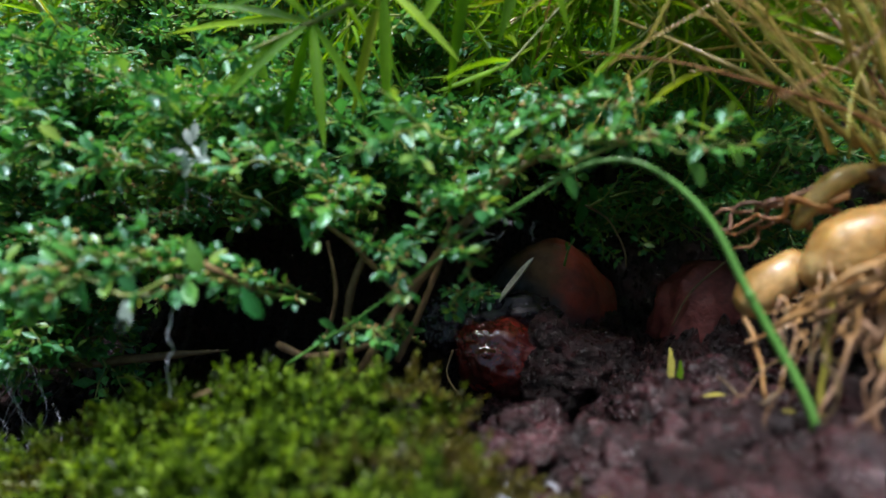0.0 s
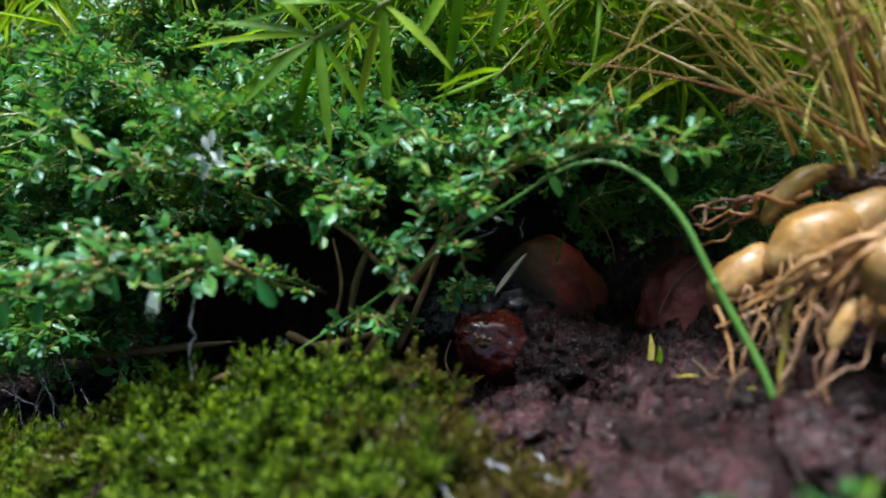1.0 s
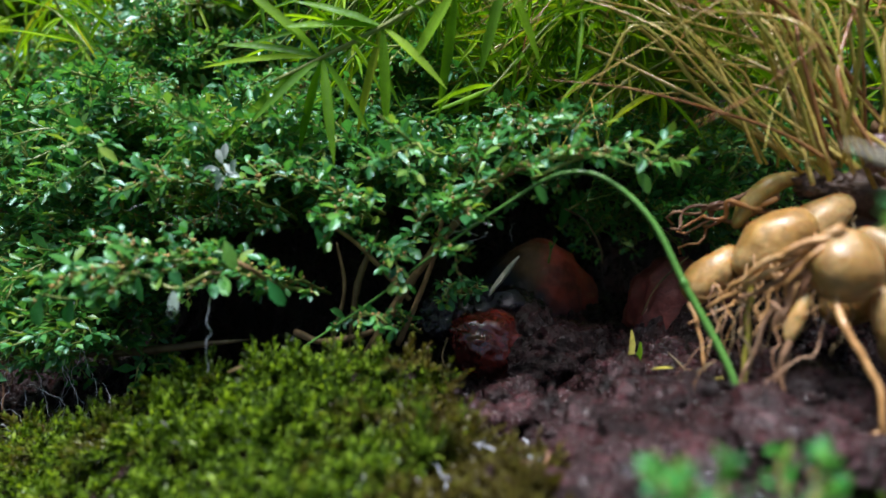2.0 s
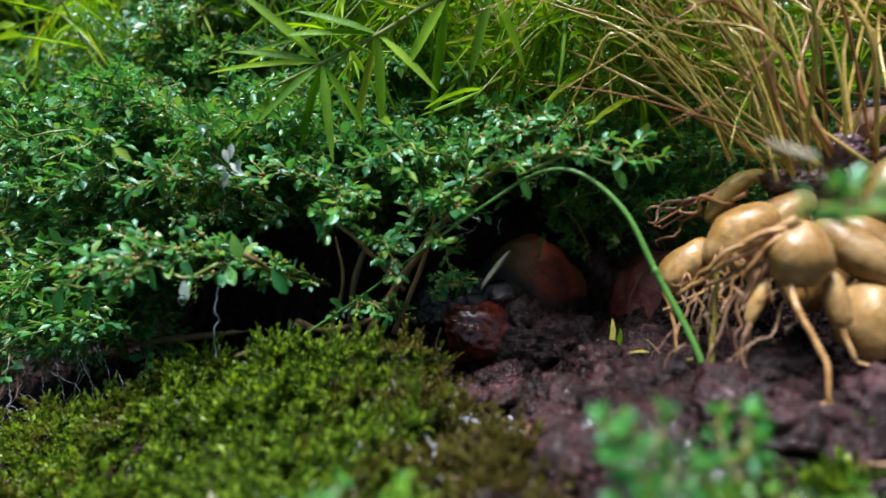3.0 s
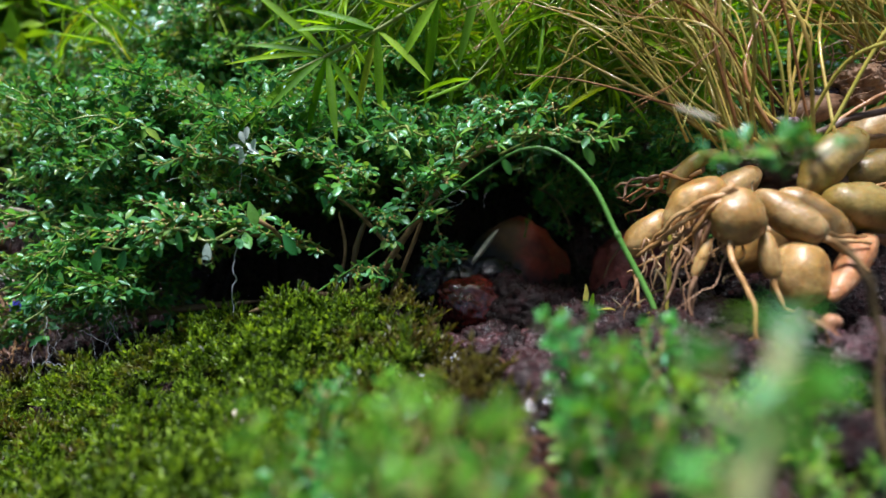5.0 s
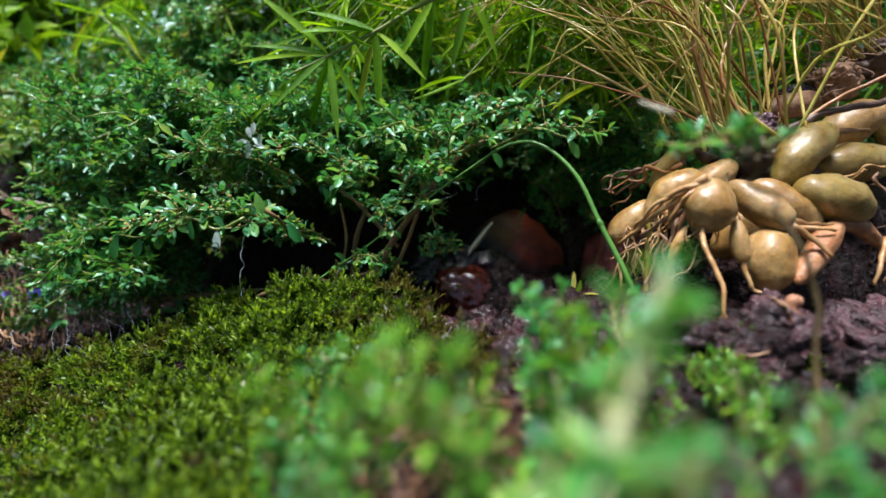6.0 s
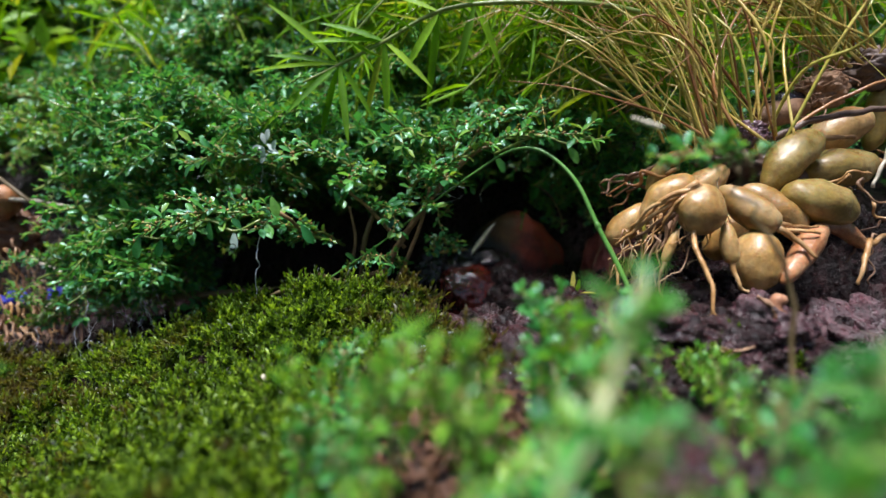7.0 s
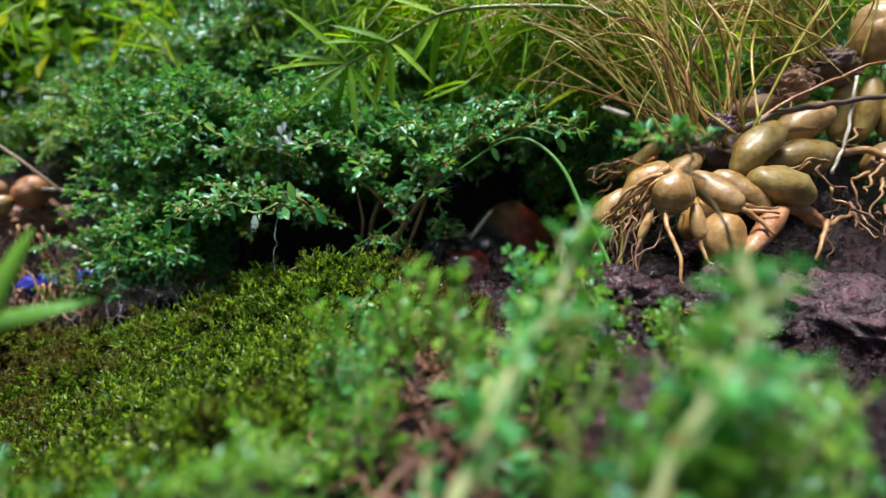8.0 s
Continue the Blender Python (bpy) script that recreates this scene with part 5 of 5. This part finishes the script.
# tan stems of the mound, bare where the leaves part
for line, r in (([(-0.026, 0.16, 0.011), (-0.009, 0.158, 0.04), (0.006, 0.155, 0.061), (0.023, 0.152, 0.08), (0.035, 0.15, 0.085)], 0.0017),
                ([(-0.008, 0.16, 0.035), (-0.02, 0.158, 0.049), (-0.029, 0.157, 0.058), (-0.044, 0.156, 0.068)], 0.001),
                ([(-0.013, 0.163, 0.016), (-0.004, 0.163, 0.037), (0.002, 0.164, 0.055), (0.005, 0.166, 0.073)], 0.0012),
                ([(-0.041, 0.17, 0.011), (-0.035, 0.172, 0.035), (-0.038, 0.174, 0.054)], 0.0009),
                ([(-0.053, 0.165, 0.02), (-0.041, 0.16, 0.018), (-0.023, 0.16, 0.022), (-0.013, 0.162, 0.029)], 0.0014),
                ([(-0.062, 0.126, 0.057), (-0.057, 0.127, 0.054), (-0.054, 0.13, 0.051), (-0.053, 0.14, 0.045)], 0.001)):
    thing("woody_stem", "tan bare woody pilea stem under the leaves", "plant", "woody stems", me=mesh_of("woody_stem", *tube(line, [r, r * 0.9, r * 0.8, r * 0.5], 8, 24, 0.35, 0.004), WOODTAN))

# ---- loose bits ----
rng = np.random.default_rng(47)
def strip(name, a, b, width, material, label, bend=0.0, normal=(0, -0.6, 0.8), category="straw"):
    """A flat dry blade of grass, folded and bent."""
    a, b = np.array(a), np.array(b)
    s = float(np.linalg.norm(b - a))
    v, f = blade_template([(0.1, 0.34), (0.35, 0.5), (0.65, 0.48), (0.9, 0.25)], 0.25, bend)
    rot = basis(b - a, normal)
    v = [rot @ (np.array(p) * np.array((s, width, s))) + a for p in v]
    ob = thing(name, label, category, "", me=mesh_of(name, v, f, material))
    ob.modifiers.new("thickness", "SOLIDIFY").thickness = 0.0002
    return ob


strip("dry_petal", (0.0262, 0.222, 0.0205), (0.0440, 0.226, 0.0365), 0.0030, PETAL, "cream curved dry grass blade on the round stone", -0.14, (-0.4, -0.55, 0.85))
strip("dry_petal", (0.0040, 0.222, 0.0205), (0.0240, 0.224, 0.0225), 0.0016, STRAW, "yellowish dry grass blade on the black stone", -0.04)
strip("straw_bit", (0.0708, 0.150, 0.0130), (0.0742, 0.157, 0.0255), 0.0026, OLIVE, "pale yellow-green upright straw bit stuck in the soil", 0.02, (0.2, -1, 0.1))
strip("straw_bit", (0.0725, 0.149, 0.0130), (0.0770, 0.155, 0.0220), 0.0024, FERN, "yellow-green straw bit stuck in the soil", 0.02, (0.2, -1, 0.1))
for k in range(20):
    a = np.array((rng.uniform(0.070, 0.104), rng.uniform(0.118, 0.15), 0.0))
    a[2] = ground_z(a[0], a[1]) + 0.004
    t = rng.uniform(0, 6.28)
    b = a + np.array((math.cos(t) * 0.010, math.sin(t) * 0.007, rng.uniform(-0.001, 0.008)))
    strip("straw_bit", a, b, 0.0008, (STRAW, PAPER, OLIVE, WOODY)[k % 4], "short dry ochre straw bit on the soil", 0.02)


def husk(name, label, line, width, material, seed):
    """A dry curled strip of bark or root skin, rolled along a bent line."""
    ln = spline(line, 16)
    v, f = [], []
    for i, p in enumerate(ln):
        u = i / 15
        d = unit(ln[min(i + 1, 15)] - ln[max(i - 1, 0)])
        e = unit(np.cross(d, (0.3, -0.8, 0.5)))
        g = np.cross(e, d)
        w = width / 2 * (0.35 + 0.65 * math.sin(math.pi * min(u + 0.12, 1.0))) * (1 + 0.5 * noise.noise(Vector((u * 5, seed, 0))))
        for j in range(7):
            a = (j / 6 - 0.5) * 3.6 + seed + 1.4 * u
            k = 1 + 0.35 * noise.noise(Vector((u * 7, j * 0.9, seed)))
            v.append(p + (e * math.sin(a) + g * math.cos(a)) * w * k)
        if i:
            o = 7 * (i - 1)
            f += [(o + j, o + j + 1, o + j + 8, o + j + 7) for j in range(6)]
    ob = thing(name, label, "husk", "dry husks", me=mesh_of(name, v, f, material))
    ob.modifiers.new("thickness", "SOLIDIFY").thickness = 0.0003


husk("dry_husk", "curled orange-brown strip of dry root skin", [(0.1275, 0.081, 0.034), (0.1250, 0.080, 0.029), (0.1280, 0.079, 0.023), (0.1250, 0.078, 0.017)], 0.0056, ORANGEHUSK, 0.4)
husk("dry_husk", "curled brown strip of dry root skin", [(0.1190, 0.080, 0.034), (0.1230, 0.078, 0.031), (0.1250, 0.077, 0.026)], 0.0026, PAPER, 2.1)
husk("dry_husk", "curled brown strip of dry root skin", [(0.1010, 0.068, 0.020), (0.1060, 0.066, 0.019), (0.1120, 0.066, 0.021)], 0.002, PAPER, 3.3)


def thread(points, r, label="thin wavy pale thread hanging down to the moss", wave=0.0014, freq=220.0):
    line = spline(points, 70)
    for i in range(len(line)):
        q = Vector(line[i] * freq)
        line[i] += wave * np.array(noise.noise_vector(q)) + wave * 0.4 * np.array(noise.noise_vector(q * 2.7))
    thing("thread", label, "thread", "pale threads", me=mesh_of("thread", *tube(line, [r, r], 5, smooth_line=False), THREAD))


thread([(-0.0674, 0.130, 0.0480), (-0.0690, 0.128, 0.0320), (-0.0705, 0.127, 0.0134), (-0.0690, 0.118, 0.0060), (-0.0640, 0.105, 0.0020)], 0.00017, wave=0.0026, freq=170)
for x0, y0, z0, x1, y1 in ((-0.150, 0.168, 0.018, -0.152, 0.160), (-0.146, 0.170, 0.020, -0.135, 0.160), (-0.176, 0.176, 0.010, -0.182, 0.158), (-0.140, 0.168, 0.030, -0.160, 0.172)):
    z1 = ground_z(x1, y1) + 0.002
    thread([(x0, y0, z0), ((x0 + x1) / 2 + 0.006, (y0 + y1) / 2, (z0 + z1) / 2), (x1, y1, z1), (x1 + 0.012, y1 - 0.004, ground_z(x1 + 0.012, y1 - 0.004) + 0.002)], 0.00007, wave=0.0024, freq=150)
thread([(-0.146, 0.124, ground_z(-0.146, 0.124) + 0.004), (-0.137, 0.122, ground_z(-0.137, 0.122) + 0.005), (-0.128, 0.120, ground_z(-0.128, 0.120) + 0.005)], 0.00035, "pale wavy thread lying on the moss", 0.0012)
thread([(-0.170, 0.115, ground_z(-0.170, 0.115) + 0.004), (-0.155, 0.112, ground_z(-0.155, 0.112) + 0.005), (-0.142, 0.112, ground_z(-0.142, 0.112) + 0.004)], 0.00025, "pale wavy thread lying on the moss", 0.0016)
for k in range(7):
    x, y = rng.uniform(0.000, 0.028), rng.uniform(0.085, 0.122)
    x1, y1 = x + rng.normal(0.004, 0.005), y - rng.uniform(0.008, 0.016)
    thread([(x, y, ground_z(x, y) + 0.004), ((x + x1) / 2 + 0.002, (y + y1) / 2, ground_z((x + x1) / 2, (y + y1) / 2) + 0.006), (x1, y1, ground_z(x1, y1) + 0.003)], 0.00024, "grey wavy thread lying on dead moss", 0.0022)
for k in range(9):
    x, y = rng.uniform(-0.05, 0.012), rng.uniform(0.128, 0.15)
    z = ground_z(x, y)
    thread([(x, y, z), (x + rng.normal(0, 0.004), y, z + 0.006), (x + rng.normal(0, 0.006), y - 0.002, z + rng.uniform(0.008, 0.014))], 0.00008, "thin pale rootlet standing out of the soil", 0.001)

for k in range(14):
    x, z = rng.uniform(-0.14, 0.04), rng.uniform(0.06, 0.10)
    y = mound_front(x, z) - 0.004
    d = np.array((rng.normal(0, 0.012), rng.normal(-0.002, 0.004), rng.normal(0, 0.008)))
    p = np.array((x, y, z))
    thread([p, p + d * 0.5 + rng.normal(0, 0.002, 3), p + d], 0.00006, "fine pale thread caught on the leaves", 0.0015)

sprout = thing("moss_sprout", "tiny lime green sprout on the round stone", "plant", at=(0.057, 0.236, 0.041))
part("stem", mesh_of("stem", *tube([(0, 0, -0.006), (0.001, -0.001, 0.001), (0.0035, -0.002, 0.007)], [0.0006, 0.0003], 6, 8), ARCH), sprout)
for k in range(6):
    out = unit((0.5 * math.cos(k * 2.1), -0.3, 0.8 + 0.3 * math.sin(k * 2.1)))
    m = np.eye(4)
    m[:3, :3] = basis(out, (0.1, -0.8, 0.6)) * np.array((0.0030, 0.0013, 0.0030))[None, :]
    m[:3, 3] = np.array((0.0035 * k / 6, -0.002 * k / 6, 0.001 + 0.006 * k / 6))
    part("leaf", LEAF_LIGHT_ME, sprout, m=Matrix(m.tolist()))
for line in ([(0.062, 0.226, 0.064), (0.072, 0.224, 0.058), (0.079, 0.222, 0.046), (0.080, 0.220, 0.038)], [(0.112, 0.200, 0.046), (0.100, 0.202, 0.032), (0.094, 0.202, 0.018)], [(0.006, 0.196, 0.008), (0.004, 0.190, 0.000), (0.010, 0.186, -0.008)]):
    thing("woody_stem", "thin dark bent stem in the hollow", "plant", "woody stems", me=mesh_of("woody_stem", *tube(line, [0.0005, 0.0004], 6, 14), WOODY))

for k in range(16):
    x, y = rng.uniform(-0.20, -0.105), rng.uniform(0.146, 0.168)
    z1 = ground_z(x, y - 0.006) + 0.001
    p, q = np.array((x, y, z1 + rng.uniform(0.012, 0.034))), np.array((x + rng.normal(0.004, 0.009), y - 0.006, z1))
    thread([p, (p + q) / 2 + rng.normal(0, 0.003, 3), q, q + np.array((rng.normal(0.006, 0.006), -0.003, 0.001))], 0.00006, "very fine pale thread under the mound", 0.0018)

# a whitish tuft of leaves on the mound
pale = thing("pale_shoot", "small shoot of whitish bleached leaves", "plant", at=(-0.0712, 0.151, 0.0836))
for k in range(9):
    a = k * 0.7
    out = unit((math.cos(a) + rng.normal(0, 0.3), -0.2 + rng.normal(0, 0.2), math.sin(a) + rng.normal(0, 0.3)))
    m = np.eye(4)
    m[:3, :3] = basis(out, (0.1, -0.8, 0.6)) * np.array((0.0056, 0.0027, 0.0056))[None, :]
    m[:3, 3] = out * 0.0006 + rng.normal(0, 0.002, 3)
    part("leaf", LEAF_PALE_ME, pale, m=Matrix(m.tolist()))
part("stem", mesh_of("stem", *tube([(0, 0, 0), (0.002, 0.012, -0.006), (0.004, 0.025, -0.02)], [0.0006, 0.0008], 5, 8), STEM), pale)

# ---- the tuber cluster at the mound's other end ----
def build_left_cluster():
    A = thing("tuber_cluster", "small cluster of orange root tubers with tangled bare roots", "plant")
    tuber(A, (-0.287, 0.232, 0.040), (-0.268, 0.238, 0.056), 0.021, TUBER_PINK, 41.0, 1.0)
    tuber(A, (-0.300, 0.222, 0.034), (-0.284, 0.226, 0.044), 0.013, TUBER, 42.0, 1.0)
    tuber(A, (-0.325, 0.236, 0.040), (-0.300, 0.240, 0.052), 0.018, PAPER, 43.0, 1.0)
    part("crown", lump_mesh("crown", (0.024, 0.012, 0.014), BROWNROOT, 44.0, 0.5, 5, 0.4), A, "brown fibrous crown", pose(-0.292, 0.250, 0.026))
    for k in range(60):
        x, y, z = rng.uniform(-0.32, -0.222), rng.uniform(0.196, 0.235), rng.uniform(-0.015, 0.030)
        e = (x + rng.normal(0.005, 0.016), y + rng.normal(-0.005, 0.006), ground_z(x, y - 0.01) + rng.uniform(-0.002, 0.012))
        rootlet(A, [(x, y, z), ((x + e[0]) / 2 + rng.normal(0, 0.006), y, (z + e[2]) / 2), e], rng.uniform(0.0004, 0.0010), 0.0003, (ROOT, PAPER, BROWNROOT, WOODY)[k % 4], "root", "", 6, 0.003)
    for k in range(14):
        x, y = rng.uniform(-0.275, -0.222), rng.uniform(0.192, 0.21)
        z = ground_z(x, y)
        e = (x + rng.normal(0.006, 0.01), y - 0.008, z + rng.uniform(0.0, 0.006))
        rootlet(A, [(x, y, z + rng.uniform(0.012, 0.03)), (x + rng.normal(0, 0.005), y - 0.004, z + 0.012), e], rng.uniform(0.0005, 0.0012), 0.0004, (ROOT, PAPER, BROWNROOT)[k % 3], "root", "", 6, 0.003)


build_left_cluster()
for a, b, r, mt, lb in (((-0.262, 0.226, 0.051), (-0.222, 0.224, 0.0465), 0.0013, BLEACHED, "bleached thin stick across the mound's edge"), ((-0.228, 0.196, 0.020), (-0.196, 0.186, 0.0085), 0.0015, BLEACHED, "bleached thin stick leaning on roots"), ((-0.225, 0.19, -0.020), (-0.216, 0.192, -0.006), 0.0014, BLEACHED, "short bleached root stub"),
                        ((-0.300, 0.225, 0.088), (-0.240, 0.222, 0.045), 0.0014, WOODY, "tan thin leaning stick")):
    thing("stick", lb, "stick", "sticks", me=mesh_of("stick", *tube([a, tuple((np.array(a) + np.array(b)) / 2 + np.array((0, 0, 0.001))), b], [r, r * 0.8], 7, 12, 0.3, 0.004), mt))
for at, sd in (((-0.226, 0.212, -0.006), 1.0), ((-0.268, 0.212, -0.012), 2.0), ((-0.255, 0.216, -0.010), 3.0)):
    lump("plastic_scrap", "crumpled scrap of blue plastic among roots", "litter", at, (0.008, 0.003, 0.006), BLUE, sd, 0.6, 3, group="blue scraps")

# ---- plants close before the camera ----
rng = np.random.default_rng(43)
FRONT = "pilea plants before the moss"
FL = "small green pilea plant close before the moss"


def build_front():
    """Plants before the moss: those with a place of their own, then rows, low along the camera's line."""
    stock = spray_stock(14, FL, FRONT, True, (0.0066, 0.0088))
    tips = [(-0.012, 0.030, 0.031), (-0.014, 0.000, 0.017), (-0.053, -0.020, 0.011), (-0.070, -0.020, 0.013), (0.024, -0.010, 0.047), (0.0386, 0.0, 0.047), (0.063, -0.020, 0.045), (0.079, -0.040, 0.036),
            (0.0025, 0.035, 0.033), (0.048, 0.035, 0.047), (0.041, 0.030, 0.036), (0.031, 0.0, 0.036), (0.0565, 0.040, 0.044), (0.064, 0.030, 0.038), (0.050, 0.026, 0.038), (0.050, -0.070, 0.036), (0.062, -0.072, 0.034), (0.075, -0.068, 0.028), (0.070, -0.078, 0.036), (0.058, -0.078, 0.032), (0.034, 0.004, 0.044), (0.028, 0.010, 0.040), (-0.004, 0.004, 0.036), (-0.010, 0.010, 0.034), (0.070, -0.062, 0.030), (0.040, -0.072, 0.034), (0.046, -0.045, 0.058), (0.054, -0.046, 0.053), (0.064, -0.050, 0.042), (0.058, -0.040, 0.046), (0.070, -0.042, 0.038), (0.040, -0.050, 0.048), (0.080, -0.046, 0.034), (0.0548, -0.045, 0.050), (0.0632, -0.040, 0.052), (0.0496, -0.050, 0.047), (0.062, -0.055, 0.048), (0.0025, -0.010, 0.036), (0.000, -0.018, 0.034), (-0.006, -0.012, 0.034), (-0.0039, -0.02, 0.0383), (0.0053, -0.02, 0.0418), (-0.0052, 0, 0.0368), (0.0065, 0, 0.0412)]
    tips += [(0.085, 0.020, 0.030), (0.078, 0.012, 0.033), (0.092, 0.030, 0.026), (0.098, 0.040, 0.024), (0.088, 0.044, 0.026), (0.105, 0.034, 0.022)]
    for k in range(118):
        y = -0.095 + 0.12 * rng.random()
        x = rng.uniform(-0.11, 0.16)
        top = 0.018 + 0.010 * ease((abs(x - 0.018) - 0.02) / 0.05) - 0.006 * ease((x - 0.07) / 0.03) + rng.uniform(-0.006, 0.006)
        if x < -0.01:
            top = ground_base(x, y) + rng.uniform(0.016, 0.026)
        if x < -0.022 and y > -0.042:
            continue
        if y > (-0.022 - 0.035 * ease((x - 0.04) / 0.03) if x > -0.006 else 0.024):
            continue
        if -0.002 < x < 0.038:
            continue
        tips.append((x, y, top))
    for k, (x, y, z) in enumerate(tips):
        g = ground_z(x, y) - 0.001
        s = max(z - g, 0.016) / 0.042
        w = (s + 1) / 2 * (0.70 if k < 50 else rng.uniform(0.8, 1.2))
        put(stock, k, pose(x, y, g, rng.normal(0, 5), rng.normal(0, 5), rng.uniform(0, 360)) @ Matrix.Diagonal((w, w, s, 1)))


build_front()


def low_places():
    out = []
    for k in range(150):
        x, y = rng.uniform(-0.12, 0.11), rng.uniform(-0.10, -0.02)
        if x > 0.0 or x < -0.022:
            y = rng.uniform(-0.10, -0.045)
        if -0.002 < x < 0.038:
            continue
        s = rng.uniform(0.35, 0.55)
        out.append(pose(x, y, ground_z(x, y) + rng.uniform(0.003, 0.012), rng.normal(-20, 22), rng.normal(0, 15), rng.uniform(0, 360)) @ Matrix.Diagonal((s, s, s, 1)))
    return out


undergrowth("low_foliage", "low green pilea shoots creeping over the soil", low_places(), LEAF_LIT_LIME)
for line in ([(0.012, -0.060, 0.004), (0.0228, -0.050, 0.0277), (0.0286, -0.045, 0.0407), (0.0375, -0.035, 0.0514), (0.0424, -0.030, 0.064)], [(0.040, -0.060, 0.006), (0.0499, -0.055, 0.0347), (0.0564, -0.055, 0.0439), (0.0610, -0.050, 0.0515), (0.0611, -0.045, 0.0590)]):
    pilea(line, 0.0062, 0.013, "pale-stemmed green pilea plant close to the camera", FRONT, gap=0.0055, extra=[tube(line, [0.0012, 0.0010, 0.0007], 8, 24)], stem_mat=PALESTEM, leaf_mat=LEAF_LIGHT)
# clear drops added to imitate bright sky glints on the front leaves
for k in range(20):
    x, y = rng.normal(0.045, 0.010), rng.normal(0.030, 0.008)
    z = rng.uniform(0.026, 0.046)
    lump("water_drop", "clear drop added as a glint among the front leaves", "water", (x, y - 0.004, z), (0.0013, 0.0013, 0.0010), WATER, 1.0 + k, 0.05, 2, group="water drops")
# one tall stem with a leafy top before the tubers
tall = [(0.1025, 0.025, 0.008), (0.0957, 0.03, 0.0543), (0.0862, 0.035, 0.0739), (0.0881, 0.04, 0.0792), (0.0675, 0.04, 0.0794)]
pilea(tall, 0.0062, 0.009, "tall bare pilea stem with a leafy top", FRONT, gap=0.010, bare=0.62)
thing("stick", "bleached short stick held up among leaves", "stick", "sticks", me=mesh_of("stick", *tube([(0.0624, 0.045, 0.089), (0.0664, 0.045, 0.0877), (0.0705, 0.045, 0.0864)], [0.0003, 0.0007, 0.0005], 7, 12, 0.3, 0.004), BLEACHED))


def grass(line, width, label):
    ln = spline(line, 14)
    v, f = [], []
    for i, p in enumerate(ln):
        u = i / 13
        d = unit(ln[min(i + 1, 13)] - ln[max(i - 1, 0)])
        s = unit(np.cross(d, (0.2, -0.9, 0.4))) * width / 2 * (1 - u ** 3) ** 0.7
        v += [p - s, p + np.array((0, 0.0004, -0.0008)), p + s]
        if i:
            a = 3 * (i - 1)
            f += [(a, a + 1, a + 4, a + 3), (a + 1, a + 2, a + 5, a + 4)]
    ob = thing("grass_blade", label, "grass", "grass blades", me=mesh_of("grass_blade", v, f, GRASS))
    ob.modifiers.new("thickness", "SOLIDIFY").thickness = 0.0003


grass([(-0.125, -0.030, -0.030), (-0.105, -0.026, 0.020), (-0.080, -0.021, 0.0365), (-0.060, -0.010, 0.0415)], 0.006, "broad bright green blade of grass")
grass([(-0.105, -0.024, -0.030), (-0.088, -0.022, 0.020), (-0.0735, -0.020, 0.0450), (-0.0645, -0.020, 0.0585)], 0.006, "broad bright green blade of grass")


# ---- tangle of brown rootlets on the soil ----
def build_tangle():
    bits = []
    for k in range(460):
        x, y = rng.normal(0.024, 0.010), rng.normal(0.014, 0.024)
        z = ground_z(x, y) + rng.uniform(0.0, 0.004)
        a = rng.uniform(0, 6.28)
        ln = rng.uniform(0.006, 0.016)
        p = np.array((x, y, z))
        q = p + np.array((math.cos(a) * ln, math.sin(a) * ln, rng.uniform(-0.002, 0.004)))
        bits.append(tube([p, p * 0.7 + q * 0.3 + rng.normal(0, 0.0022, 3), p * 0.3 + q * 0.7 + rng.normal(0, 0.0022, 3), q], [0.0004, 0.00045, 0.0002], 5, 9))
    thing("root_tangle", "tangle of thin reddish brown rootlets on the soil", "roots", me=mesh_of("root_tangle", *joined(bits), BROWNROOT), kind="stuff")


build_tangle()


# ---- far foliage that closes the view ----
def build_far():
    spots = []
    clumps = []
    for k in range(44):
        a = rng.uniform(-1.15, 1.15)
        r = rng.uniform(0.46, 0.74)
        clumps.append((math.sin(a) * r * 1.25, math.cos(a) * r * 0.55 + 0.20, rng.uniform(0.14, 0.34), rng.uniform(0.07, 0.15)))
    for k in range(24000):
        cx, cy, cz, cr = clumps[k % 44]
        q = unit(rng.normal(0, 1, 3)) * cr * rng.uniform(0.55, 1.08)
        s = rng.uniform(0.014, 0.034)
        out = unit(q * 4 + rng.normal(0, 0.6, 3) + np.array((0, 0, -0.3)))
        spots.append((np.array((cx, cy, max(cz + q[2], 0.02))) + np.array((q[0] * 1.3, q[1] * 0.8, 0)), basis(out, (rng.normal(0, 0.4), -0.5, 0.8)), (s, s * 0.45, s)))
    thing("far_bushes", "blurred dense green garden foliage in the distance", "bush", me=mesh_of("far_bushes", *stamp(*LEAF_LOW, spots), FERN), kind="stuff")


build_far()
